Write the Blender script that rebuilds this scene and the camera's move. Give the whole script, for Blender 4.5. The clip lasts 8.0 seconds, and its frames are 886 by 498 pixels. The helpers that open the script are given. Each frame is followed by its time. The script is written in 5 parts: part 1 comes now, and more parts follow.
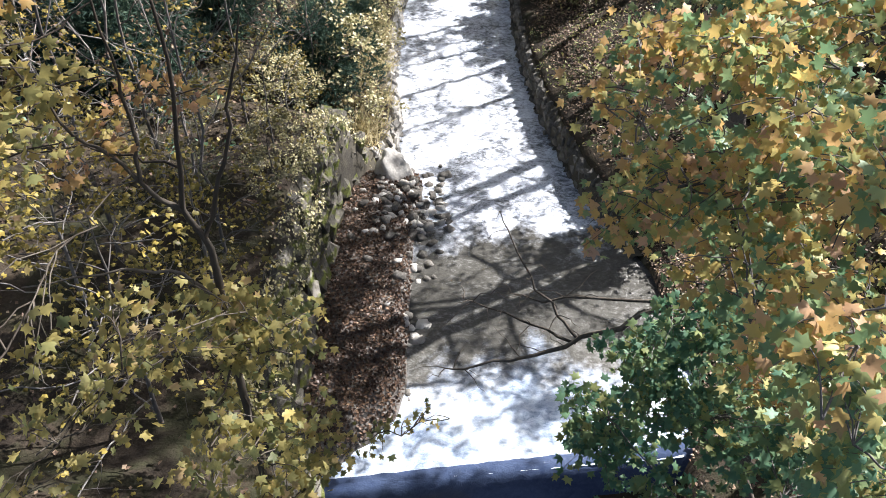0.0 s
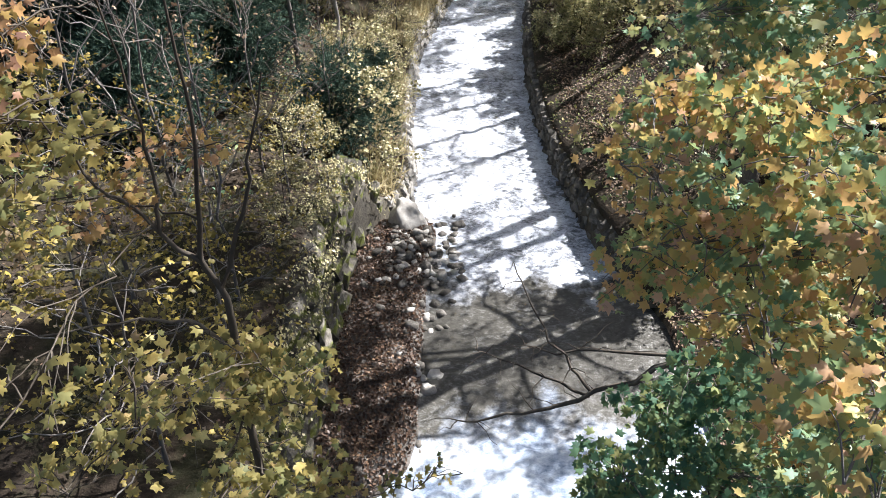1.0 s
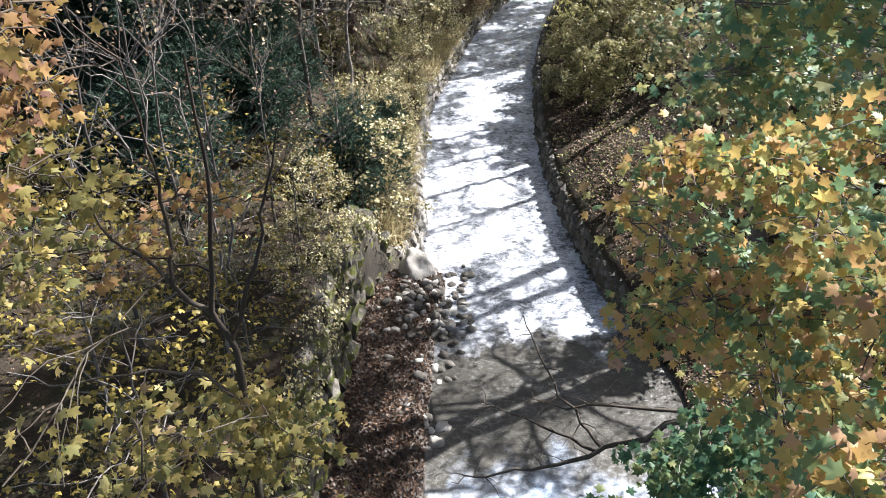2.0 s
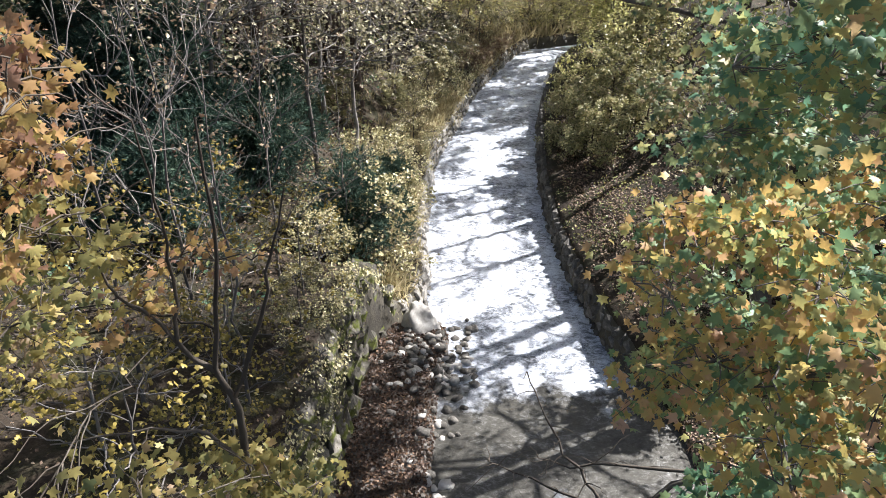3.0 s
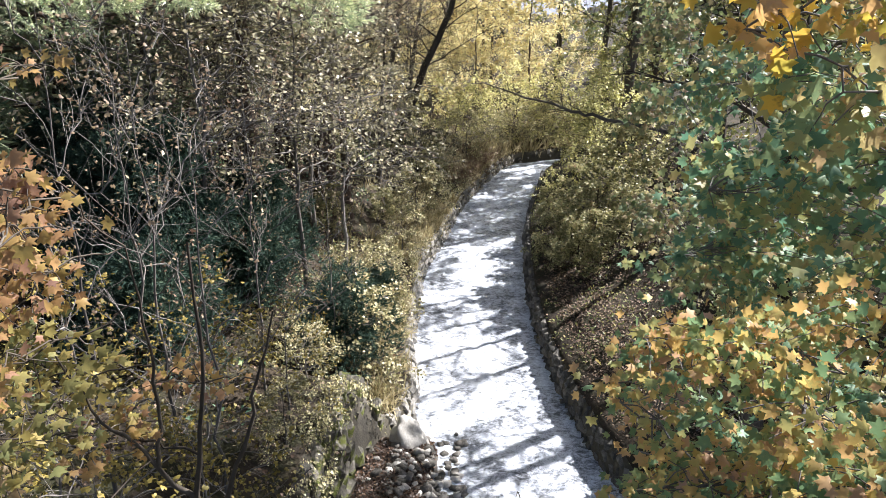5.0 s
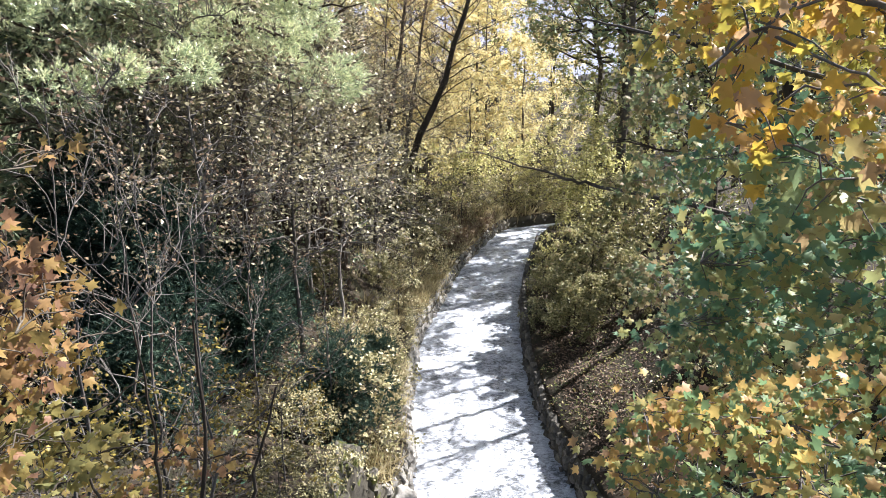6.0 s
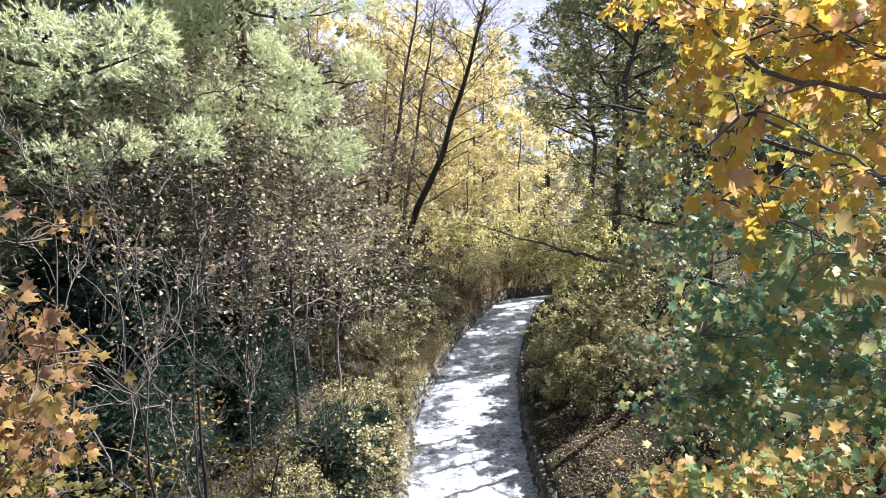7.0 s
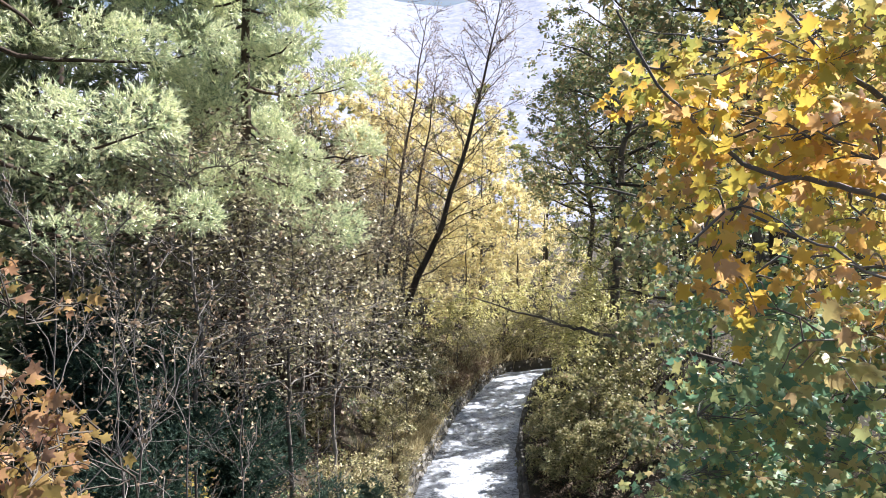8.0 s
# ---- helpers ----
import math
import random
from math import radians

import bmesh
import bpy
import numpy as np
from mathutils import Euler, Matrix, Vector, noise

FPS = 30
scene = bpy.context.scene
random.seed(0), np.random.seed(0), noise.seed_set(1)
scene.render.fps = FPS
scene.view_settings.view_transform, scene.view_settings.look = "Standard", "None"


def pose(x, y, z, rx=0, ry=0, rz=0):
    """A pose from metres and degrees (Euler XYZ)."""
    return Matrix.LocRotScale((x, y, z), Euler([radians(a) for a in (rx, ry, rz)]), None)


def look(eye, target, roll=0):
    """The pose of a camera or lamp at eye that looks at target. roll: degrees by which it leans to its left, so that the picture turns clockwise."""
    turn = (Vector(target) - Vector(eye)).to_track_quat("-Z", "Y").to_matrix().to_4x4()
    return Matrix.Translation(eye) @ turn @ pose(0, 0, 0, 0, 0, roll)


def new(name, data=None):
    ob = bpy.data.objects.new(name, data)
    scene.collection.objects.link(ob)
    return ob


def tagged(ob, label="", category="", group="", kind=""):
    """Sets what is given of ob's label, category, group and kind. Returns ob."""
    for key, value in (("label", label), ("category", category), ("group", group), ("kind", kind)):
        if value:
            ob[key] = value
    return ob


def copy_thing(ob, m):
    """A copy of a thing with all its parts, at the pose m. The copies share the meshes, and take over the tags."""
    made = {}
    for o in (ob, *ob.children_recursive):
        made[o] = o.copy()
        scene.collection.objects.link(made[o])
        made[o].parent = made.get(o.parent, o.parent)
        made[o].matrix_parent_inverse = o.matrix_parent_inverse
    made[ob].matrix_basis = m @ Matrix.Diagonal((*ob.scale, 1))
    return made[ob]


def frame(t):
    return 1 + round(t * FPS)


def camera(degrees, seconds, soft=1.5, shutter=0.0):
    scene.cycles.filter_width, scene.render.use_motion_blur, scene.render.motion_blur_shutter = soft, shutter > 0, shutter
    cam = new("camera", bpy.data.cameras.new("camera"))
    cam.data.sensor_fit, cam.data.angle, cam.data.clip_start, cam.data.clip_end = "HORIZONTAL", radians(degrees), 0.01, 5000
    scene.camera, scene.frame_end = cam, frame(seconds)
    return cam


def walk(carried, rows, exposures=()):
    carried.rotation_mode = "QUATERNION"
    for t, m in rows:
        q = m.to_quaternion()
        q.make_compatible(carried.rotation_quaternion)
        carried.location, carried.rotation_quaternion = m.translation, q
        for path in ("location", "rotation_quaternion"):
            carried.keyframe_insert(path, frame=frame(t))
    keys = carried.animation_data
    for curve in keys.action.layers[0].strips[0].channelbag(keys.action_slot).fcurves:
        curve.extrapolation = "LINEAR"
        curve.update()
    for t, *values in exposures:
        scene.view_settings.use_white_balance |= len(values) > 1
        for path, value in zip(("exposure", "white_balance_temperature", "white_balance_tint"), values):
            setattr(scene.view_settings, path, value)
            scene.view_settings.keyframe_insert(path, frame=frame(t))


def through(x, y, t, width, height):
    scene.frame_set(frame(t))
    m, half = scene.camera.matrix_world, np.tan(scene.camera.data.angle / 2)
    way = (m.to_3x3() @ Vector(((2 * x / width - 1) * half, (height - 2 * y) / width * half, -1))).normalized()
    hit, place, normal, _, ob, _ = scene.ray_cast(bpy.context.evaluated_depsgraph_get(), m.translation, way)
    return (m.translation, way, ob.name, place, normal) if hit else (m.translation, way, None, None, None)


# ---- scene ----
# ================= camera and its way =================
cam = camera(61.3, 8.0, 0.75)
PATH = [
    (0, (0.000, 0.000, 8.000, 51.61, -0.00, -0.00)),
    (0.5, (-0.005, -0.001, 8.010, 53.53, -0.00, 0.64)),
    (1, (-0.009, 0.000, 8.021, 55.32, 0.09, 1.12)),
    (1.5, (-0.011, -0.001, 8.033, 57.18, 0.05, 1.62)),
    (3, (-0.012, -0.009, 8.077, 63.12, -0.09, 2.40)),
    (3.5, (-0.013, -0.023, 8.094, 65.24, -0.14, 2.23)),
    (4, (-0.013, -0.030, 8.107, 67.28, -0.38, 2.04)),
    (4.5, (-0.005, -0.010, 8.110, 69.29, -0.37, 1.78)),
    (6, (-0.020, -0.081, 8.197, 76.34, 0.07, 1.09)),
    (6.5, (-0.028, -0.104, 8.208, 78.99, 0.02, 0.98)),
    (7, (-0.042, -0.136, 8.211, 81.79, -0.06, 0.88)),
    (7.5, (-0.040, -0.168, 8.230, 84.59, -0.24, 0.85)),
    (8, (-0.042, -0.191, 8.254, 87.25, -0.38, 0.80)),
]
walk(cam, [(t, pose(*p)) for t, p in PATH])

# ================= sky, sun, exposure =================
SUN_AZ, SUN_EL = radians(55.0), radians(44.0)      # azimuth clockwise from the way ahead (+y)
SUN_DIR = Vector((math.sin(SUN_AZ) * math.cos(SUN_EL), math.cos(SUN_AZ) * math.cos(SUN_EL), math.sin(SUN_EL)))

world = bpy.data.worlds.new("sky")
scene.world = world
world.use_nodes = True
wn = world.node_tree
sky = wn.nodes.new("ShaderNodeTexSky")
sky.sky_type, sky.sun_disc = "NISHITA", False
sky.sun_elevation, sky.sun_rotation = SUN_EL, SUN_AZ
sky.air_density, sky.dust_density = 1.0, 3.0
wn.links.new(sky.outputs[0], wn.nodes["Background"].inputs[0])
wn.nodes["Background"].inputs[1].default_value = 0.05

sun_data = bpy.data.lights.new("sun", "SUN")
sun_data.energy, sun_data.angle, sun_data.color = 5.0, radians(0.53), (1.0, 0.97, 0.96)
sun = new("sun", sun_data)
sun.matrix_world = look(SUN_DIR * 60, (0, 0, 0))
scene.view_settings.exposure = 1.54

# ================= materials =================
def graph(name):
    m = bpy.data.materials.new(name)
    m.use_nodes = True
    t = m.node_tree
    return m, t, t.nodes["Principled BSDF"], t.nodes["Material Output"]


def add(t, kind, **values):
    n = t.nodes.new(kind)
    for key, value in values.items():
        n.inputs[key.replace("_", " ")].default_value = value
    return n


def noise_tex(t, scale, detail=4.0, stretch=(1, 1, 1), rough=0.6):
    co = t.nodes.new("ShaderNodeTexCoord")
    mp = t.nodes.new("ShaderNodeMapping")
    mp.inputs["Scale"].default_value = stretch
    t.links.new(co.outputs["Object"], mp.inputs["Vector"])
    n = add(t, "ShaderNodeTexNoise", Scale=scale, Detail=detail, Roughness=rough)
    t.links.new(mp.outputs[0], n.inputs["Vector"])
    return n


def ramp(t, fac, stops):
    r = t.nodes.new("ShaderNodeValToRGB")
    e = r.color_ramp.elements
    while len(e) < len(stops):
        e.new(0.5)
    for k, (p, c) in enumerate(stops):
        e[k].position, e[k].color = p, (*c, 1.0)
    t.links.new(fac, r.inputs[0])
    return r


def maths(t, op, a, b):
    n = t.nodes.new("ShaderNodeMath")
    n.operation = op
    for k, v in enumerate((a, b)):
        if isinstance(v, (int, float)):
            n.inputs[k].default_value = v
        else:
            t.links.new(v, n.inputs[k])
    return n.outputs[0]


def blend(t, fac, a, b, mode="MIX"):
    n = t.nodes.new("ShaderNodeMix")
    n.data_type, n.blend_type = "RGBA", mode
    for key, v in ((0, fac), (6, a), (7, b)):
        if isinstance(v, (int, float)):
            n.inputs[key].default_value = v
        elif isinstance(v, tuple):
            n.inputs[key].default_value = (*v, 1.0)
        else:
            t.links.new(v, n.inputs[key])
    return n.outputs[2]


def bump(t, height, strength, distance, bsdf):
    b = add(t, "ShaderNodeBump", Strength=strength, Distance=distance)
    t.links.new(height, b.inputs["Height"])
    t.links.new(b.outputs[0], bsdf.inputs["Normal"])


def rough_mat(name, stops, scale, fine, rough=0.85, relief=0.02, stretch=(1, 1, 1), moss=None):
    """A rough natural surface: broad colour patches, a fine grain, relief and, if wanted, patches of moss."""
    m, t, p, _ = graph(name)
    big, small = noise_tex(t, scale, 5, stretch), noise_tex(t, fine, 6, stretch)
    info = t.nodes.new("ShaderNodeObjectInfo")
    f = maths(t, "ADD", maths(t, "MULTIPLY", big.outputs[0], 0.6), maths(t, "MULTIPLY", small.outputs[0], 0.4))
    f = maths(t, "ADD", f, maths(t, "MULTIPLY", maths(t, "SUBTRACT", info.outputs["Random"], 0.5), 0.25))
    col = ramp(t, f, stops).outputs[0]
    if moss:
        k = ramp(t, noise_tex(t, scale * 1.7, 5).outputs[0], [(0.47, (0, 0, 0)), (0.6, (1, 1, 1))]).outputs[0]
        col = blend(t, k, col, moss)
    t.links.new(col, p.inputs["Base Color"])
    p.inputs["Roughness"].default_value = rough
    p.inputs["Specular IOR Level"].default_value = 0.3
    bump(t, small.outputs[0], 0.7, relief, p)
    return m


def leaf_mat(name, stops, through=0.4, rough=0.5, patch=2.2, spots=(0.16, 0.09, 0.04), shine=0.35):
    """Thin leaves: each has its own tint, neighbouring sprays drift in colour, and light comes through the blade."""
    m, t, p, out = graph(name)
    geo, info = t.nodes.new("ShaderNodeNewGeometry"), t.nodes.new("ShaderNodeObjectInfo")
    own = maths(t, "FRACT", maths(t, "ADD", geo.outputs["Random Per Island"], info.outputs["Random"]), 0.0)
    wide = noise_tex(t, patch, 3)
    wide_k = ramp(t, wide.outputs[0], [(0.3, (0, 0, 0)), (0.7, (1, 1, 1))]).outputs[0]
    f = maths(t, "ADD", maths(t, "MULTIPLY", own, 0.68), maths(t, "MULTIPLY", wide_k, 0.32))
    col = ramp(t, f, stops).outputs[0]
    spot = ramp(t, noise_tex(t, 38, 3).outputs[0], [(0.6, (0, 0, 0)), (0.74, (0.7, 0.7, 0.7))]).outputs[0]
    col = blend(t, spot, col, spots)
    t.links.new(col, p.inputs["Base Color"])
    p.inputs["Roughness"].default_value = rough
    p.inputs["Specular IOR Level"].default_value = shine
    tr = t.nodes.new("ShaderNodeBsdfTranslucent")
    hsv = add(t, "ShaderNodeHueSaturation", Saturation=1.0, Value=1.05)
    t.links.new(col, hsv.inputs["Color"])
    t.links.new(hsv.outputs[0], tr.inputs[0])
    mix = t.nodes.new("ShaderNodeMixShader")
    mix.inputs[0].default_value = through
    t.links.new(p.outputs[0], mix.inputs[1])
    t.links.new(tr.outputs[0], mix.inputs[2])
    t.links.new(mix.outputs[0], out.inputs[0])
    return m


def water_mat(name, foamy):
    """Running water: white broken water over the falls and rapids, a smooth brown sheet between them."""
    m, t, p, _ = graph(name)
    co = t.nodes.new("ShaderNodeTexCoord")
    sep = t.nodes.new("ShaderNodeSeparateXYZ")
    t.links.new(co.outputs["Object"], sep.inputs[0])
    streak = noise_tex(t, 1.7, 6, (0.7, 0.55, 1), 0.65)
    ripple = noise_tex(t, 4.6, 5, (0.9, 1.35, 1), 0.7)
    ripple.inputs["Distortion"].default_value = 1.3
    fleck = noise_tex(t, 15, 4, (1.0, 1.25, 1), 0.75)
    fleck.inputs["Distortion"].default_value = 0.8
    f = maths(t, "ADD", maths(t, "MULTIPLY", streak.outputs[0], 0.35), maths(t, "MULTIPLY", ripple.outputs[0], 0.4))
    f = maths(t, "ADD", f, maths(t, "MULTIPLY", fleck.outputs[0], 0.25))
    if foamy:
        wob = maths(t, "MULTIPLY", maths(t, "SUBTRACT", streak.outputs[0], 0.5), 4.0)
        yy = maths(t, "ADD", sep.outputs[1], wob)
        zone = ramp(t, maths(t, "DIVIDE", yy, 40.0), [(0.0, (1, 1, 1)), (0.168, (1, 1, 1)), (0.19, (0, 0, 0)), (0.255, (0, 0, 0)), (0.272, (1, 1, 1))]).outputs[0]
        # blue stops put sky reflection and sky-lit shade into the water's colour
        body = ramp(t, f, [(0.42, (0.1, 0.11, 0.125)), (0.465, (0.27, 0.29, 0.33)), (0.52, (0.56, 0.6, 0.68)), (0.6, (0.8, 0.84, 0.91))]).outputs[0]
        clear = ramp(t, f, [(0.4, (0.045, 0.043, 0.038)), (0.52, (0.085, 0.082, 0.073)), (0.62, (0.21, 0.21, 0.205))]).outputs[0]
        sky_tint = ramp(t, f, [(0.38, (0.2, 0.27, 0.4)), (0.48, (0.46, 0.55, 0.7)), (0.6, (0.8, 0.86, 0.93))]).outputs[0]
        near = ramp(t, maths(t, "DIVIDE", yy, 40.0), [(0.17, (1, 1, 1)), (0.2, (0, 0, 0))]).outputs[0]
        col = blend(t, zone, clear, blend(t, near, body, sky_tint))
        t.links.new(maths(t, "ADD", maths(t, "MULTIPLY", zone, 0.25), 0.26), p.inputs["Roughness"])
    else:
        # the sky's reflection is put into the base colour as dark blue
        col = ramp(t, f, [(0.4, (0.04, 0.06, 0.12)), (0.7, (0.09, 0.12, 0.2))]).outputs[0]
        p.inputs["Roughness"].default_value = 0.06
    t.links.new(col, p.inputs["Base Color"])
    p.inputs["IOR"].default_value = 1.33
    bump(t, f, 0.6, 0.05, p)
    return m


M_BARK = rough_mat("bark", [(0.3, (0.035, 0.028, 0.022)), (0.55, (0.09, 0.075, 0.06)), (0.75, (0.17, 0.15, 0.125))], 3, 40, 0.9, 0.01, (1, 1, 0.25))
M_GREY_BARK = rough_mat("grey_bark", [(0.3, (0.08, 0.072, 0.066)), (0.55, (0.17, 0.157, 0.148)), (0.75, (0.3, 0.285, 0.27))], 4, 45, 0.85, 0.006, (1, 1, 0.3))
M_CEDAR_BARK = rough_mat("cedar_bark", [(0.3, (0.028, 0.021, 0.017)), (0.55, (0.075, 0.054, 0.042)), (0.75, (0.14, 0.105, 0.085))], 2, 30, 0.95, 0.02, (1, 1, 0.12))
# very dark stops put the shade between the plants into the floor's colour
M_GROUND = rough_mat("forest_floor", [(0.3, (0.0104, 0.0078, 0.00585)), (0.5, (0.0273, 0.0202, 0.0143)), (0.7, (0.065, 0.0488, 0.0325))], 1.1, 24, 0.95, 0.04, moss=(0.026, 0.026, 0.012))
M_GRAVEL = rough_mat("gravel", [(0.3, (0.03, 0.026, 0.023)), (0.5, (0.07, 0.062, 0.055)), (0.7, (0.16, 0.148, 0.135))], 2.2, 22, 0.9, 0.03)
# stops darkened for the right wall's shade as well as damp and moss
M_STONE = rough_mat("wall_stone", [(0.3, (0.05, 0.047, 0.042)), (0.5, (0.12, 0.112, 0.1)), (0.7, (0.24, 0.225, 0.205))], 3, 26, 0.9, 0.015)
M_MOSSY = rough_mat("mossy_stone", [(0.3, (0.04, 0.0376, 0.032)), (0.5, (0.104, 0.096, 0.08)), (0.7, (0.224, 0.208, 0.184))], 2.2, 22, 0.95, 0.02, moss=(0.11, 0.125, 0.03))
M_MORTAR = rough_mat("earth_backing", [(0.35, (0.03, 0.027, 0.022)), (0.65, (0.09, 0.08, 0.06))], 3, 25, 0.95, 0.02)
M_PALE_STONE = rough_mat("pale_stone", [(0.3, (0.32, 0.3, 0.27)), (0.5, (0.48, 0.46, 0.43)), (0.7, (0.62, 0.6, 0.57))], 3, 30, 0.85, 0.01)
M_CONCRETE = rough_mat("wet_concrete", [(0.3, (0.16, 0.155, 0.15)), (0.55, (0.3, 0.29, 0.28)), (0.75, (0.45, 0.44, 0.42))], 2, 30, 0.5, 0.005)
M_EDGE_STONE = rough_mat("edge_stone", [(0.3, (0.12, 0.11, 0.1)), (0.5, (0.26, 0.25, 0.23)), (0.7, (0.45, 0.43, 0.4))], 3, 26, 0.9, 0.015)
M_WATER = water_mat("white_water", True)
M_POOL = water_mat("sky_tinted_pool", False)

M_MAPLE_MIX = leaf_mat("maple_leaf_turning", [(0.06, (0.13, 0.25, 0.14)), (0.3, (0.25, 0.36, 0.17)), (0.43, (0.45, 0.45, 0.18)), (0.56, (0.66, 0.51, 0.17)), (0.7, (0.66, 0.42, 0.17)), (0.84, (0.64, 0.4, 0.26)), (0.95, (0.48, 0.33, 0.27))], 0.42)
M_MAPLE_GREEN = leaf_mat("maple_leaf_green", [(0.08, (0.1, 0.22, 0.15)), (0.38, (0.2, 0.34, 0.2)), (0.6, (0.38, 0.43, 0.19)), (0.78, (0.54, 0.46, 0.19)), (0.95, (0.56, 0.38, 0.23))], 0.42)
M_MAPLE_GOLD = leaf_mat("maple_leaf_gold", [(0.05, (0.34, 0.38, 0.1)), (0.22, (0.62, 0.52, 0.1)), (0.5, (0.8, 0.52, 0.09)), (0.7, (0.78, 0.46, 0.14)), (0.86, (0.72, 0.48, 0.26)), (0.97, (0.52, 0.34, 0.24))], 0.4)
M_MAPLE_YELLOW = leaf_mat("maple_leaf_yellow", [(0.05, (0.22, 0.27, 0.09)), (0.3, (0.42, 0.4, 0.1)), (0.55, (0.64, 0.54, 0.16)), (0.8, (0.72, 0.48, 0.18)), (0.97, (0.62, 0.44, 0.3))], 0.42)
M_MAPLE_DEEP = leaf_mat("maple_leaf_deep_green", [(0.1, (0.075, 0.17, 0.115)), (0.45, (0.125, 0.235, 0.135)), (0.72, (0.22, 0.28, 0.12)), (0.95, (0.38, 0.36, 0.14))], 0.4, shine=0.2)
M_MAPLE_DULL = leaf_mat("maple_leaf_dull", [(0.1, (0.109, 0.187, 0.125)), (0.4, (0.218, 0.265, 0.125)), (0.7, (0.359, 0.312, 0.156)), (1.0, (0.468, 0.312, 0.203))], 0.4)
M_MAPLE_OLIVE = leaf_mat("maple_leaf_olive", [(0.05, (0.122, 0.166, 0.0788)), (0.25, (0.238, 0.238, 0.0959)), (0.5, (0.368, 0.325, 0.122)), (0.75, (0.481, 0.384, 0.131)), (0.88, (0.438, 0.315, 0.175)), (1.0, (0.281, 0.194, 0.131))], 0.45)
M_MAPLE_ORANGE = leaf_mat("maple_leaf_orange", [(0.05, (0.305, 0.266, 0.0867)), (0.35, (0.438, 0.305, 0.106)), (0.6, (0.438, 0.259, 0.126)), (0.85, (0.372, 0.219, 0.145)), (1.0, (0.239, 0.139, 0.112))], 0.42)
M_SMALL_YELLOW = leaf_mat("small_leaf_yellow", [(0.1, (0.096, 0.088, 0.032)), (0.5, (0.24, 0.192, 0.048)), (0.9, (0.416, 0.32, 0.08))], 0.3)
M_BACK_YELLOW = leaf_mat("larch_yellow", [(0.1, (0.55, 0.52, 0.3)), (0.5, (0.74, 0.68, 0.4)), (0.9, (0.78, 0.62, 0.3))], 0.55, spots=(0.5, 0.36, 0.12))
M_OLIVE = leaf_mat("broad_leaf_olive", [(0.1, (0.150, 0.196, 0.090)), (0.45, (0.256, 0.284, 0.106)), (0.75, (0.406, 0.374, 0.134)), (1.0, (0.450, 0.300, 0.150))], 0.28, 0.35, shine=0.6)
M_LIME = leaf_mat("bush_leaf_lime", [(0.1, (0.184, 0.207, 0.069)), (0.35, (0.414, 0.402, 0.149)), (0.6, (0.69, 0.644, 0.276)), (0.9, (0.897, 0.851, 0.529))], 0.6, 0.35, shine=0.6)
M_BROWN_LEAF = leaf_mat("withered_leaf", [(0.1, (0.14, 0.09, 0.06)), (0.5, (0.25, 0.18, 0.12)), (0.9, (0.38, 0.3, 0.19))], 0.3)
M_LITTER = leaf_mat("fallen_leaf", [(0.05, (0.056, 0.036, 0.028)), (0.4, (0.144, 0.092, 0.064)), (0.7, (0.256, 0.176, 0.120)), (0.95, (0.416, 0.336, 0.240))], 0.1, 0.6)
# Darker copy of the litter: wet leaves, and the bar's shade in the colour.
M_SHADED_WET_LITTER = leaf_mat("shaded_wet_fallen_leaf", [(0.05, (0.022, 0.015, 0.012)), (0.45, (0.06, 0.038, 0.028)), (0.75, (0.13, 0.078, 0.05)), (0.97, (0.3, 0.2, 0.13))], 0.08, 0.45)
# One needle material in three tints: sunlight and shade are in the colours.
M_CEDAR_SUNLIT = leaf_mat("sunlit_cedar_needle", [(0.08, (0.1, 0.19, 0.12)), (0.26, (0.38, 0.48, 0.3)), (0.55, (0.8, 0.82, 0.54)), (0.85, (0.92, 0.92, 0.7))], 0.2, 0.3, 0.8, (0.28, 0.32, 0.17), 0.8)
M_CEDAR_SHADED = leaf_mat("shaded_cedar_needle", [(0.1, (0.06, 0.1, 0.06)), (0.5, (0.17, 0.21, 0.12)), (0.9, (0.32, 0.35, 0.22))], 0.2, 0.35, 0.8)
M_CEDAR_DEEP_SHADE = leaf_mat("deep_shade_cedar_needle", [(0.1, (0.03, 0.06, 0.05)), (0.5, (0.06, 0.105, 0.082)), (0.9, (0.11, 0.165, 0.115))], 0.25, 0.6, shine=0.12)
M_PALE_LEAF = leaf_mat("pale_leaf", [(0.08, (0.1, 0.1, 0.045)), (0.35, (0.28, 0.26, 0.12)), (0.58, (0.5, 0.46, 0.25)), (0.8, (0.76, 0.69, 0.45)), (0.92, (0.42, 0.29, 0.16)), (1.0, (0.24, 0.15, 0.09))], 0.25, 0.35, shine=0.5)
M_PALE_TREE = leaf_mat("pale_tree_leaf", [(0.08, (0.075, 0.07, 0.048)), (0.35, (0.19, 0.175, 0.11)), (0.58, (0.36, 0.34, 0.21)), (0.78, (0.62, 0.56, 0.4)), (0.88, (0.34, 0.23, 0.16)), (1.0, (0.2, 0.13, 0.09))], 0.22, 0.35, shine=0.3)
M_SHRUB = leaf_mat("shrub_leaf_brown_olive", [(0.08, (0.112, 0.121, 0.0562)), (0.35, (0.251, 0.251, 0.121)), (0.6, (0.432, 0.406, 0.199)), (0.8, (0.57, 0.518, 0.311)), (0.92, (0.346, 0.242, 0.146)), (1.0, (0.224, 0.156, 0.095))], 0.4, 0.4, shine=0.5)
M_GRASS = leaf_mat("dry_grass", [(0.1, (0.2, 0.17, 0.08)), (0.5, (0.46, 0.39, 0.22)), (0.9, (0.7, 0.62, 0.42))], 0.5)


